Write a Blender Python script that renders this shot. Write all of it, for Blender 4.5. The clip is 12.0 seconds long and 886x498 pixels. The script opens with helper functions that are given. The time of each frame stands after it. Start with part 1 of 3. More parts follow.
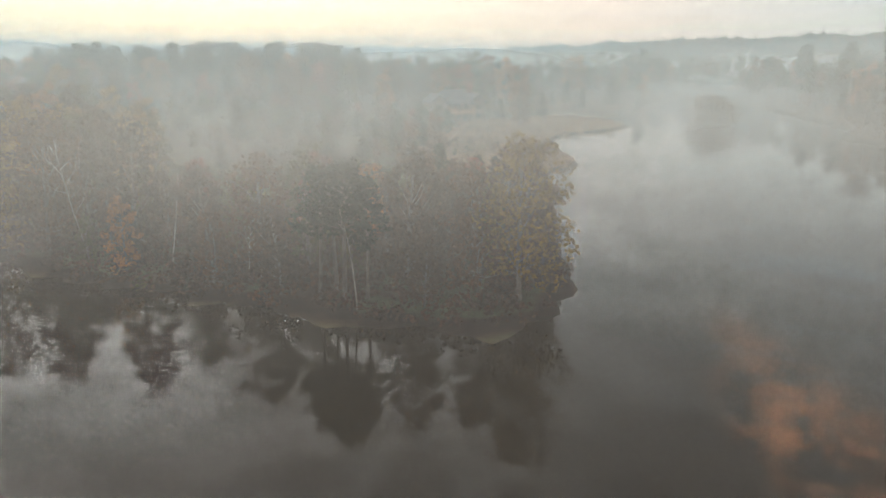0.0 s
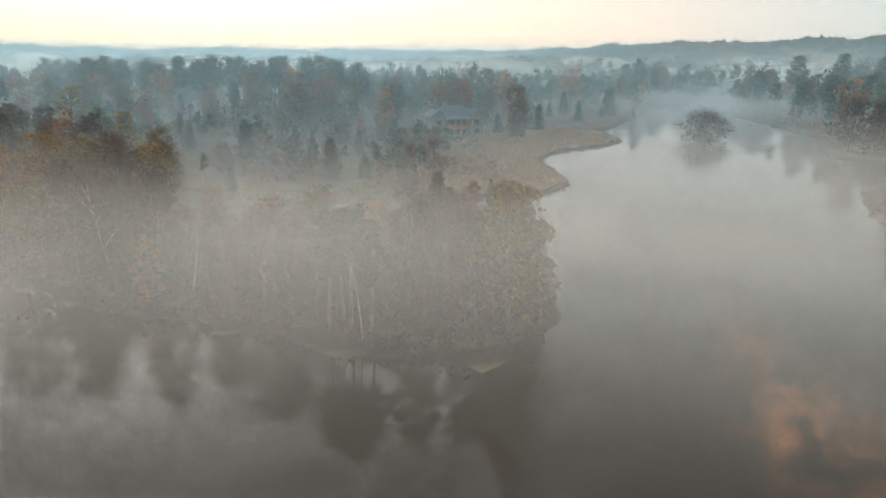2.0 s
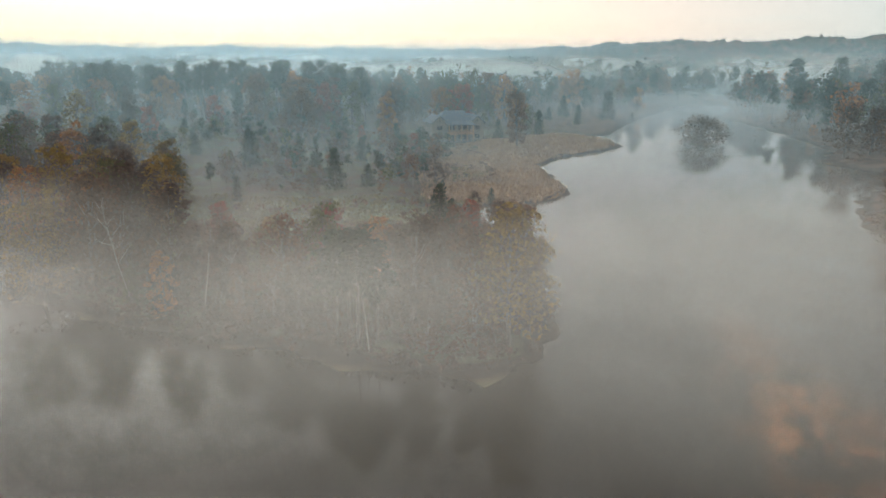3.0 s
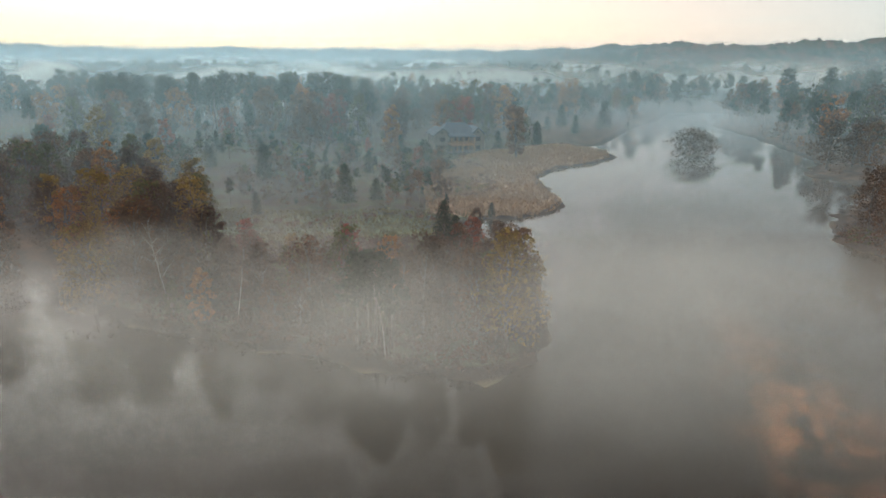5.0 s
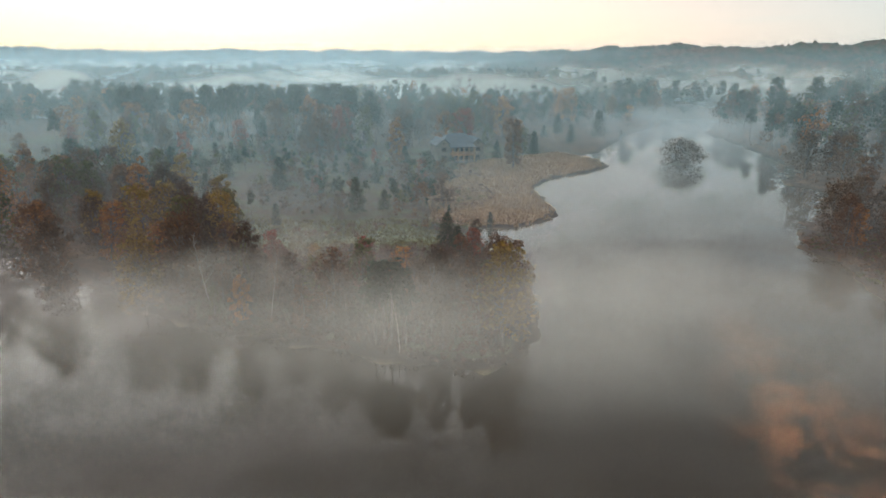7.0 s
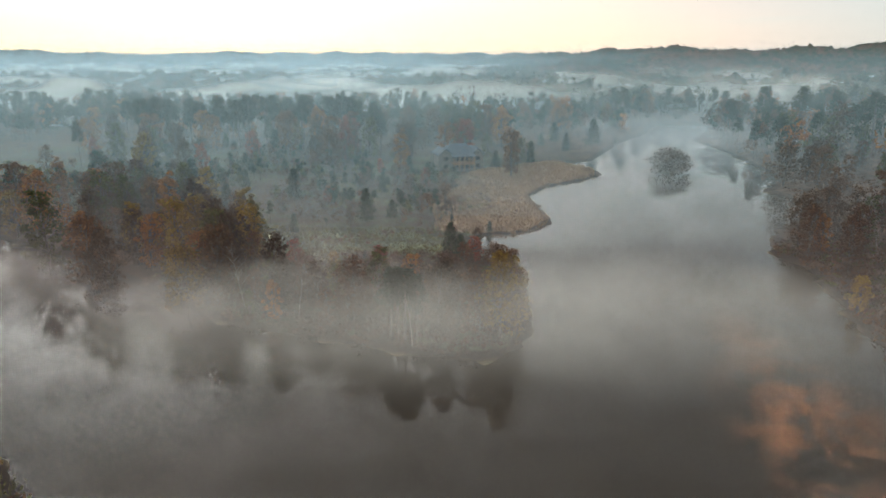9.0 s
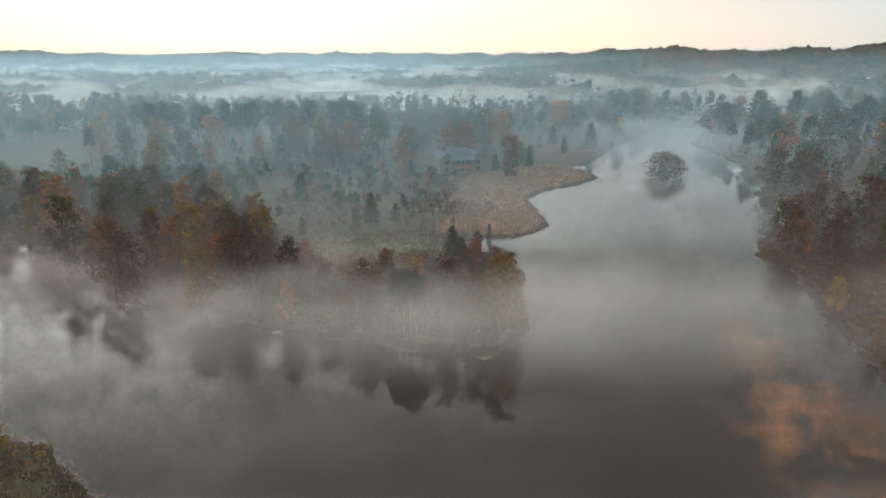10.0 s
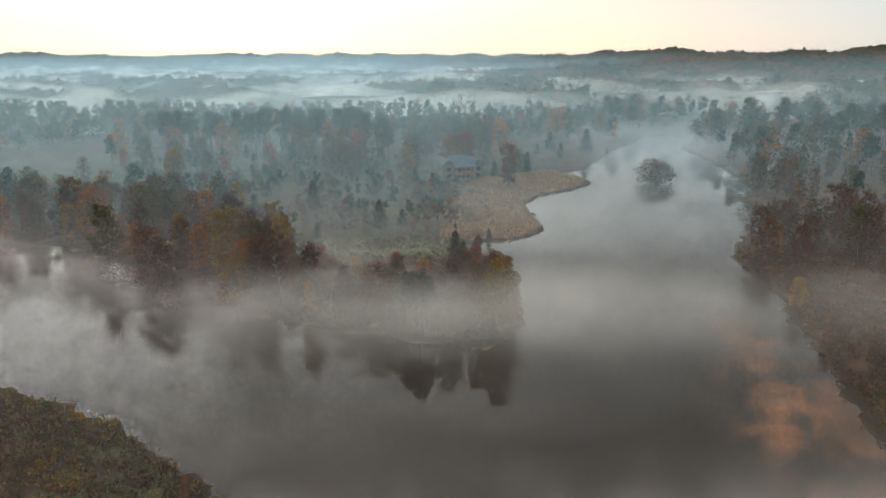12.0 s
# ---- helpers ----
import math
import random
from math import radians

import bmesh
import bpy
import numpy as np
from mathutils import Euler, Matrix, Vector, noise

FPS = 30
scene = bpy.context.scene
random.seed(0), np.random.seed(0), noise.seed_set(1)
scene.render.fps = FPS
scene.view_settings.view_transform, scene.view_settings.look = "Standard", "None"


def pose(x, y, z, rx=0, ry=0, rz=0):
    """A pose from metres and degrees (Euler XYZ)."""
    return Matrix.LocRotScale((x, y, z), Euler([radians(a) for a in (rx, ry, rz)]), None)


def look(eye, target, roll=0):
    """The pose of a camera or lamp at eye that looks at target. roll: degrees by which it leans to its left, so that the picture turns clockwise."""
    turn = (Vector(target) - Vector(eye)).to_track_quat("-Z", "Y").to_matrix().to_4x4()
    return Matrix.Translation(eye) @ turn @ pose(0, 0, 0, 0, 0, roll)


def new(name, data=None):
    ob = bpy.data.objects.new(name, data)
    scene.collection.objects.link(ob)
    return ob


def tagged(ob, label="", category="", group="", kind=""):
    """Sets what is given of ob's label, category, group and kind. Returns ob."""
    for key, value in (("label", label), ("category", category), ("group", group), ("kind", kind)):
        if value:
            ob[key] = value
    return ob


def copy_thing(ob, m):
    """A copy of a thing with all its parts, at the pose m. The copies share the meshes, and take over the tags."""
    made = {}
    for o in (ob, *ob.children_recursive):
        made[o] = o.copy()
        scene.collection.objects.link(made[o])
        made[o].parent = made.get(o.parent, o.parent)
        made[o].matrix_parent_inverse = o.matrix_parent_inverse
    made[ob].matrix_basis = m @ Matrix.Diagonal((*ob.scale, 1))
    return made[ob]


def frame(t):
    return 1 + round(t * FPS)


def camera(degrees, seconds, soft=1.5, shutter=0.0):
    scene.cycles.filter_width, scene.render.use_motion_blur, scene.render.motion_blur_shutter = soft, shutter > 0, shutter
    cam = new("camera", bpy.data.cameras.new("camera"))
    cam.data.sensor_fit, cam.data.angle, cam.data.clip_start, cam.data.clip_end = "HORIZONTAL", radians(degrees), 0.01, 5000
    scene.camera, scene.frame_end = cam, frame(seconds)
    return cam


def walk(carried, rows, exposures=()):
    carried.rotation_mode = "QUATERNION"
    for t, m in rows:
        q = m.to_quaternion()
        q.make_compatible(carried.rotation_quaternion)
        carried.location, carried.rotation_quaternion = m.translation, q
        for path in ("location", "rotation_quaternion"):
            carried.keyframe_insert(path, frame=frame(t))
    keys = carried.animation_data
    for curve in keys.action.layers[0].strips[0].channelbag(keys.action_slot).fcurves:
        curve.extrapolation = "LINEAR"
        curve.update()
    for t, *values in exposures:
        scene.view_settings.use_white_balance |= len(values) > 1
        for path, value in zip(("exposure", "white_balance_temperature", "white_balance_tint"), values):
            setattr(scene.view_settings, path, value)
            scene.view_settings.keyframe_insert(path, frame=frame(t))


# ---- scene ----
cam = camera(64.0, 12.0, soft=1.6)
# seconds, east, north, height, yaw, pitch, roll of the drone's camera
PATH = [
    (0.0, 0.00, 0.00, 20.48, -0.02, -15.13, 0.11),
    (0.5, 0.31, -2.54, 21.03, -0.06, -15.22, 0.05),
    (1.0, 0.46, -4.13, 22.36, -0.07, -15.19, 0.11),
    (1.5, 0.48, -5.06, 23.77, -0.00, -15.13, 0.03),
    (2.0, 0.37, -5.66, 25.36, 0.02, -15.06, 0.05),
    (2.5, 0.20, -6.45, 26.58, 0.01, -15.14, 0.09),
    (3.0, 0.03, -7.75, 27.89, 0.01, -15.21, 0.06),
    (5.0, -0.68, -17.25, 32.57, 0.02, -15.19, 0.12),
    (5.5, -0.82, -20.39, 33.80, 0.04, -15.18, 0.08),
    (6.0, -1.03, -23.61, 35.03, 0.04, -15.18, 0.03),
    (6.5, -1.20, -27.06, 36.25, 0.02, -15.15, 0.03),
    (7.0, -1.34, -30.68, 37.54, 0.03, -15.15, -0.01),
    (9.0, -2.38, -45.00, 42.57, -0.03, -15.08, -0.09),
    (9.5, -2.66, -48.74, 43.93, -0.05, -15.10, -0.07),
    (10.0, -2.83, -52.57, 45.22, -0.03, -15.11, -0.10),
    (10.5, -3.02, -56.41, 46.51, -0.03, -15.11, -0.10),
    (11.0, -3.30, -60.22, 47.69, -0.04, -15.11, -0.13),
    (11.5, -3.55, -64.02, 48.86, -0.03, -15.10, -0.17),
    (12.0, -3.79, -67.74, 50.14, -0.04, -15.11, -0.13),
]
walk(cam, [(t, pose(x, y, z, 0, 0, yaw) @ pose(0, 0, 0, 90 + pitch, 0, 0) @ pose(0, 0, 0, 0, 0, roll)) for t, x, y, z, yaw, pitch, roll in PATH],
     exposures=[(0.0, 0.1), (12.0, 0.1)])
scene.cycles.transparent_max_bounces = 96
scene.cycles.max_bounces, scene.cycles.diffuse_bounces, scene.cycles.glossy_bounces, scene.cycles.transmission_bounces = 3, 1, 1, 1


# ---- node helper ----
class Nodes:
    """A thin wrapper that adds nodes to a tree and links their inputs."""

    def __init__(self, tree):
        self.tree = tree
        tree.nodes.clear()

    def add(self, kind, out=0, inputs=(), **props):
        n = self.tree.nodes.new(kind)
        for k, v in props.items():
            setattr(n, k, v)
        for k, v in dict(inputs).items():
            self.put(n.inputs[k], v)
        return n.outputs[out]

    def put(self, socket, v):
        if isinstance(v, bpy.types.NodeSocket):
            self.tree.links.new(v, socket)
        elif isinstance(v, tuple) and len(v) == 3 and socket.type == "RGBA":
            socket.default_value = (*v, 1)
        else:
            socket.default_value = v

    def math(self, op, a, b=0.0, c=0.0, clamp=False):
        return self.add("ShaderNodeMath", 0, {0: a, 1: b, 2: c}, operation=op, use_clamp=clamp)

    def noise(self, vector, scale, detail=3.0, rough=0.55):
        return self.add("ShaderNodeTexNoise", 0, {"Vector": vector, "Scale": scale, "Detail": detail, "Roughness": rough})

    def span(self, v, a, b, c=0.0, d=1.0, smooth=True):
        return self.add("ShaderNodeMapRange", 0, {0: v, 1: a, 2: b, 3: c, 4: d}, interpolation_type="SMOOTHSTEP" if smooth else "LINEAR")

    def mix(self, f, a, b):
        n = self.tree.nodes.new("ShaderNodeMix")
        n.data_type = "RGBA"
        for i, v in ((0, f), (6, a), (7, b)):
            self.put(n.inputs[i], v)
        return n.outputs[2]

    def ramp(self, f, stops):
        n = self.tree.nodes.new("ShaderNodeValToRGB")
        e = n.color_ramp.elements
        while len(e) < len(stops):
            e.new(0.5)
        for el, (p, c) in zip(e, stops):
            el.position, el.color = p, (*c, 1)
        self.put(n.inputs[0], f)
        return n.outputs[0]

    def scaled(self, vector, s):
        return self.add("ShaderNodeVectorMath", 0, {0: vector, 1: s}, operation="MULTIPLY")


def material(name):
    m = bpy.data.materials.new(name)
    m.use_nodes = True
    return m, Nodes(m.node_tree)


# ---- dawn sky ----
SUN_TURN, SUN_UP = radians(-16), radians(10)
world = bpy.data.worlds.new("dawn_sky")
world.use_nodes = True
scene.world = world
g = Nodes(world.node_tree)
way = g.add("ShaderNodeTexCoord", "Generated")
split = g.tree.nodes.new("ShaderNodeSeparateXYZ")
g.put(split.inputs[0], way)
side, up = split.outputs[0], split.outputs[2]
nishita = g.add("ShaderNodeTexSky", 0, sky_type="NISHITA", sun_disc=False, sun_elevation=SUN_UP, sun_rotation=SUN_TURN, air_density=1.0, dust_density=0.4)
band = g.ramp(g.span(side, -0.6, 0.6, smooth=False), [(0.0, (0.95, 0.90, 0.68)), (0.4, (0.94, 0.80, 0.68)), (0.68, (0.90, 0.69, 0.66)), (1.0, (0.48, 0.58, 0.66))])
high = g.ramp(up, [(0.0, (0.95, 0.88, 0.82)), (0.07, (1.0, 0.97, 0.92)), (0.2, (0.93, 0.93, 0.89)), (0.36, (0.68, 0.685, 0.66)), (0.52, (0.54, 0.52, 0.485)), (1.0, (0.78, 0.86, 0.96))])
sky = g.mix(g.span(up, 0.02, 0.30), band, high)
east = g.add("ShaderNodeCombineColor", 0, {k: g.span(side, -0.5, 0.4, 2.7, 0.7) for k in range(3)})
glow = g.tree.nodes.new("ShaderNodeMix")
glow.data_type, glow.blend_type = "RGBA", "MULTIPLY"
for i, v in ((0, g.span(up, 0.03, 0.2)), (6, sky), (7, east)):
    g.put(glow.inputs[i], v)
sky = glow.outputs[2]
# thin broken cloud high up
thin = g.span(g.noise(g.scaled(way, (1.0, 1.0, 2.6)), 5.5, 6.0, 0.58), 0.36, 0.64, 0.66, 1.3)
grey = g.tree.nodes.new("ShaderNodeMix")
grey.data_type, grey.blend_type = "RGBA", "MULTIPLY"
for i, v in ((0, g.span(up, 0.10, 0.26)), (6, sky), (7, g.add("ShaderNodeCombineColor", 0, {k: thin for k in range(3)}))):
    g.put(grey.inputs[i], v)
sky = grey.outputs[2]
# streaks of cloud lit from below, drawn out along the horizon
puff = g.noise(g.scaled(way, (1.0, 1.0, 1.6)), 15.0, 8.0, 0.66)
off = g.math("ABSOLUTE", g.math("SUBTRACT", g.math("SUBTRACT", up, g.math("MULTIPLY", side, 0.63)), 0.168))
cover = g.math("MULTIPLY", g.span(puff, 0.40, 0.60), g.span(off, 0.02, 0.11, 1.0, 0.0))
cover = g.math("MULTIPLY", cover, g.span(side, 0.33, 0.44))
sky = g.mix(cover, sky, (3.4, 1.65, 0.85))
wisp = g.math("MULTIPLY", g.span(g.noise(g.scaled(way, (1.0, 1.0, 14.0)), 5.0, 5.0, 0.6), 0.52, 0.66), g.math("MULTIPLY", g.span(up, 0.03, 0.07), g.span(side, 0.2, 0.5)))
sky = g.mix(g.math("MULTIPLY", wisp, 0.8), sky, (0.56, 0.66, 0.72))
bg1 = g.add("ShaderNodeBackground", 0, {"Color": nishita, "Strength": 0.035})
bg2 = g.add("ShaderNodeBackground", 0, {"Color": sky, "Strength": 0.85})
both = g.add("ShaderNodeAddShader", 0, {0: bg1, 1: bg2})
g.put(g.tree.nodes.new("ShaderNodeOutputWorld").inputs[0], both)

sun = new("sun", bpy.data.lights.new("sun", "SUN"))
sun.data.energy, sun.data.angle, sun.data.color = 1.4, radians(15), (1.0, 0.90, 0.76)
sun.matrix_world = look((0, 0, 0), (-math.sin(SUN_TURN), -math.cos(SUN_TURN), -math.tan(SUN_UP)))


# ---- materials ----
def finish(g, shader):
    g.put(g.tree.nodes.new("ShaderNodeOutputMaterial").inputs[0], shader)


def surface(name, colours, scale=1.0, rough=0.85, bump=0.3, spec=0.2, stretch=(1, 1, 1)):
    """A matt surface: three tones mixed by coarse and fine noise, with a fine relief."""
    m, g = material(name)
    at = g.scaled(g.add("ShaderNodeTexCoord", "Object"), stretch)
    coarse, fine = g.noise(at, scale, 4), g.noise(at, scale * 9, 5, 0.65)
    c = g.ramp(g.math("ADD", g.math("MULTIPLY", coarse, 0.6), g.math("MULTIPLY", fine, 0.4)), [(0.36, colours[0]), (0.5, colours[1]), (0.64, colours[2])])
    b = g.add("ShaderNodeBump", 0, {"Height": fine, "Strength": bump, "Distance": 0.05})
    finish(g, g.add("ShaderNodeBsdfPrincipled", 0, {"Base Color": c, "Roughness": rough, "Specular IOR Level": spec, "Normal": b}))
    return m


def foliage(name, a, b, c):
    """Leaves: tones vary leaf by leaf and tree by tree; some light shines through."""
    m, g = material(name)
    leaf = g.add("ShaderNodeNewGeometry", "Random Per Island")
    tree = g.add("ShaderNodeObjectInfo", "Random")
    f = g.math("ADD", g.math("MULTIPLY", leaf, 0.5), g.math("MULTIPLY", tree, 0.5))
    col = g.ramp(f, [(0.05, a), (0.5, b), (0.95, c)])
    d = g.add("ShaderNodeBsdfDiffuse", 0, {"Color": col, "Roughness": 0.6})
    t = g.add("ShaderNodeBsdfTranslucent", 0, {"Color": col})
    finish(g, g.add("ShaderNodeMixShader", 0, {0: 0.3, 1: d, 2: t}))
    return m


LEAF = {
    "rust": foliage("rust_leaves", (0.055, 0.025, 0.012), (0.10, 0.044, 0.019), (0.155, 0.074, 0.028)),
    "red": foliage("red_leaves", (0.10, 0.020, 0.011), (0.19, 0.036, 0.016), (0.28, 0.068, 0.026)),
    "orange": foliage("orange_leaves", (0.13, 0.047, 0.012), (0.24, 0.085, 0.017), (0.35, 0.14, 0.025)),
    "gold": foliage("golden_leaves", (0.11, 0.064, 0.013), (0.21, 0.122, 0.020), (0.32, 0.19, 0.032)),
    "olive": foliage("olive_leaves", (0.032, 0.035, 0.010), (0.066, 0.064, 0.017), (0.11, 0.095, 0.025)),
    "brown": foliage("brown_leaves", (0.036, 0.021, 0.012), (0.072, 0.041, 0.022), (0.115, 0.066, 0.034)),
    "green": foliage("dark_needles", (0.008, 0.016, 0.008), (0.018, 0.030, 0.014), (0.033, 0.047, 0.021)),
}
BARK = surface("grey_brown_bark", ((0.05, 0.04, 0.03), (0.10, 0.08, 0.065), (0.16, 0.135, 0.11)), 1.5, stretch=(1, 1, 0.25))
PALE_BARK = surface("pale_bark", ((0.10, 0.08, 0.065), (0.18, 0.155, 0.13), (0.27, 0.245, 0.215)), 0.8, stretch=(1, 1, 0.3))
STRAW = foliage("straw", (0.19, 0.115, 0.058), (0.33, 0.205, 0.11), (0.46, 0.31, 0.18))
SCRUB = foliage("scrub_twigs", (0.05, 0.028, 0.018), (0.10, 0.055, 0.034), (0.15, 0.095, 0.05))
GRASS = foliage("rough_grass", (0.065, 0.062, 0.020), (0.13, 0.115, 0.040), (0.22, 0.175, 0.070))


def ground_material():
    m, g = material("ground")
    at = g.add("ShaderNodeNewGeometry", "Position")
    big, mid, fine = g.noise(at, 0.03, 4), g.noise(at, 0.22, 4), g.noise(at, 2.4, 5, 0.65)
    meadow = g.ramp(g.math("ADD", g.math("MULTIPLY", big, 0.55), g.math("MULTIPLY", mid, 0.45)),
                    [(0.36, (0.042, 0.027, 0.019)), (0.46, (0.062, 0.044, 0.028)), (0.54, (0.062, 0.066, 0.034)), (0.64, (0.095, 0.090, 0.050))])
    reed = g.ramp(g.math("ADD", g.math("MULTIPLY", mid, 0.5), g.math("MULTIPLY", fine, 0.5)),
                  [(0.35, (0.11, 0.062, 0.034)), (0.5, (0.25, 0.155, 0.085)), (0.65, (0.36, 0.24, 0.14))])
    c = g.mix(g.span(g.add("ShaderNodeAttribute", "Fac", attribute_name="reeds"), 0.3, 0.7), meadow, reed)
    c = g.mix(g.math("MULTIPLY", g.add("ShaderNodeAttribute", "Fac", attribute_name="green"), g.span(mid, 0.3, 0.6, 0.4, 1.0)), c, (0.125, 0.145, 0.072))
    c = g.mix(g.span(g.add("ShaderNodeAttribute", "Fac", attribute_name="woods"), 0.3, 0.8), c, g.ramp(mid, [(0.35, (0.03, 0.02, 0.013)), (0.65, (0.09, 0.05, 0.028))]))
    c = g.mix(g.span(g.add("ShaderNodeAttribute", "Fac", attribute_name="bank"), 0.2, 0.8), c, (0.035, 0.024, 0.017))
    silt = g.ramp(big, [(0.35, (0.082, 0.062, 0.034)), (0.65, (0.113, 0.087, 0.051))])
    c = g.mix(g.add("ShaderNodeAttribute", "Fac", attribute_name="bed"), c, silt)
    b = g.add("ShaderNodeBump", 0, {"Height": fine, "Strength": 0.6, "Distance": 0.3})
    finish(g, g.add("ShaderNodeBsdfPrincipled", 0, {"Base Color": c, "Roughness": 0.95, "Specular IOR Level": 0.1, "Normal": b}))
    return m


def water_material():
    """Silty brown water: its cloudy body seen under a smooth, barely rippled skin."""
    m, g = material("lake_water")
    at = g.add("ShaderNodeNewGeometry", "Position")
    ripple = g.math("ADD", g.noise(at, 0.5, 3), g.math("MULTIPLY", g.noise(at, 0.07, 2), 1.2))
    b = g.add("ShaderNodeBump", 0, {"Height": ripple, "Strength": 0.006, "Distance": 0.03})
    silt = g.ramp(g.noise(at, 0.025, 4), [(0.35, (0.017, 0.0125, 0.006)), (0.65, (0.022, 0.0165, 0.0085))])
    finish(g, g.add("ShaderNodeBsdfPrincipled", 0, {"Base Color": silt, "Roughness": 0.01, "IOR": 1.333, "Normal": b}))
    return m


def mist_material(name, tint, density, dry=(0.50, 0.78, 0.97)):
    """A veil of water droplets: scatters light forwards and back, and lets the rest through. density(g, at, x, y, z) gives its cover, and how far it is dry blue haze."""
    m, g = material(name)
    at = g.add("ShaderNodeNewGeometry", "Position")
    s = g.tree.nodes.new("ShaderNodeSeparateXYZ")
    g.put(s.inputs[0], at)
    cover, clean = density(g, at, *s.outputs)
    tint = g.mix(clean, tint, dry) if clean else tint
    d = g.add("ShaderNodeBsdfDiffuse", 0, {"Color": tint})
    t = g.add("ShaderNodeBsdfTranslucent", 0, {"Color": tint})
    veil = g.add("ShaderNodeMixShader", 0, {0: 0.5, 1: d, 2: t})
    clear = g.add("ShaderNodeBsdfTransparent", 0)
    finish(g, g.add("ShaderNodeMixShader", 0, {0: cover, 1: clear, 2: veil}))
    return m


# ---- the lie of the land ----
LAKE = [(-700, 420), (-400, 262), (-200, 158), (-125, 121), (-113, 124), (-91, 112), (-69, 93), (-46, 71), (-33, 63), (-19, 58.5), (-6, 53), (3, 51),
        (9, 54), (12, 66), (12, 85), (10, 100), (6, 114), (5, 123), (9, 127), (15, 126.5), (22, 132), (26, 139), (27, 146), (25, 161), (25, 178)]
LAKE += [(34, 196), (48, 208), (56, 219), (57, 229), (53, 242), (47, 247), (60, 256), (72, 285), (86, 318), (110, 360), (135, 420), (170, 415),
         (150, 370), (131, 335), (131, 295), (125, 247), (124, 234), (119, 207), (104, 185), (112, 160), (96, 146), (83, 130), (74, 113)]
LAKE += [(72, 106), (74, 100), (71, 82), (66, 63), (62, 44), (59, 33), (56, 19), (54, 0), (55, -30), (62, -80), (80, -160), (120, -420), (-120, -420),
         (-60, -200), (-30, -90), (-21, -45), (-24, -15), (-31, 5), (-36, 10), (-50, 22), (-63, 29), (-73, 34), (-100, 46), (-150, 66), (-400, 150), (-700, 260)]


def shore_distance(x, y, poly):
    """Metres to the outline of poly: above nought outside it, below nought inside."""
    x, y = np.asarray(x, float), np.asarray(y, float)
    best, inside = np.full(x.shape, 1e9), np.zeros(x.shape, bool)
    for (ax, ay), (bx, by) in zip(poly, poly[1:] + poly[:1]):
        dx, dy = bx - ax, by - ay
        t = np.clip(((x - ax) * dx + (y - ay) * dy) / (dx * dx + dy * dy), 0, 1)
        best = np.minimum(best, np.hypot(x - ax - t * dx, y - ay - t * dy))
        if ay != by:
            inside ^= ((ay > y) != (by > y)) & (x < dx * (y - ay) / dy + ax)
    return np.where(inside, -best, best)


def waves(x, y, size, seed):
    """Smooth, uneven waves of about one up and down, by summed sines."""
    r, out = np.random.RandomState(seed), 0
    for k in range(7):
        a, p, f = r.uniform(0, 6.28), r.uniform(0, 6.28), r.uniform(0.5, 2.0) * 6.28 / size
        out = out + np.sin(f * (x * np.cos(a) + y * np.sin(a)) + p) / 2.6
    return out


def smooth(v, a, b):
    t = np.clip((v - a) / (b - a), 0, 1)
    return t * t * (3 - 2 * t)


# ridges: x, y, half length, half depth, height
RIDGES = [(640, 1330, 420, 170, 33), (1080, 1500, 420, 240, 36), (760, 2450, 620, 260, 52), (-1500, 2500, 560, 260, 44), (-900, 2900, 420, 260, 40), (-250, 3500, 900, 300, 38),
          (60, 2150, 260, 160, 20), (1700, 3700, 900, 300, 44), (-2600, 3100, 900, 400, 44), (500, 4300, 1500, 240, 40), (-1300, 4400, 1200, 240, 40), (-330, 900, 170, 70, 5), (-130, 700, 150, 60, 4)]


def height(x, y):
    x, y = np.asarray(x, float), np.asarray(y, float)
    d = shore_distance(x + 1.2 * waves(x, y, 9, 3), y + 1.2 * waves(x, y, 9, 4), LAKE)
    land = 0.55 * smooth(d, -0.4, 1.6) + 0.5 * smooth(d, 1, 14) + 5.0 * smooth(d, 20, 190) + 0.3 * waves(x, y, 26, 5) * smooth(d, 3, 25)
    land = land + 1.5 * waves(x, y, 130, 6) * smooth(d, 40, 160)
    for rx, ry, a, b, h in RIDGES:
        land = land + h * np.exp(-((x - rx) / a) ** 2 - ((y - ry) / b) ** 2) * (1 + 0.12 * waves(x, y, 260, 7)) * smooth(y, 430, 700)
    bed = np.maximum(-1.6 * smooth(-d, 0.4, 6), 0.45 - 2.1 * smooth(np.hypot((x - 85) / 1.3, y - 226), 1.5, 6))
    return np.where(d > -0.4, np.maximum(land, 0.02), bed)


def quads(name, verts, faces, mats, index=None, shade=False, parent=None, label=""):
    """A mesh object from arrays of corners and of four-cornered faces."""
    verts, faces = np.asarray(verts, np.float32), np.asarray(faces, np.int32)
    me = bpy.data.meshes.new(name)
    me.vertices.add(len(verts))
    me.vertices.foreach_set("co", verts.ravel())
    me.loops.add(faces.size)
    me.loops.foreach_set("vertex_index", faces.ravel())
    me.polygons.add(len(faces))
    me.polygons.foreach_set("loop_start", np.arange(0, faces.size, 4, dtype=np.int32))
    if index is not None:
        me.polygons.foreach_set("material_index", np.asarray(index, np.int32))
    if shade:
        me.polygons.foreach_set("use_smooth", np.ones(len(faces), bool))
    for m in mats:
        me.materials.append(m)
    me.update(calc_edges=True)
    ob = new(name, me)
    if parent:
        ob.parent = parent
    return tagged(ob, label)


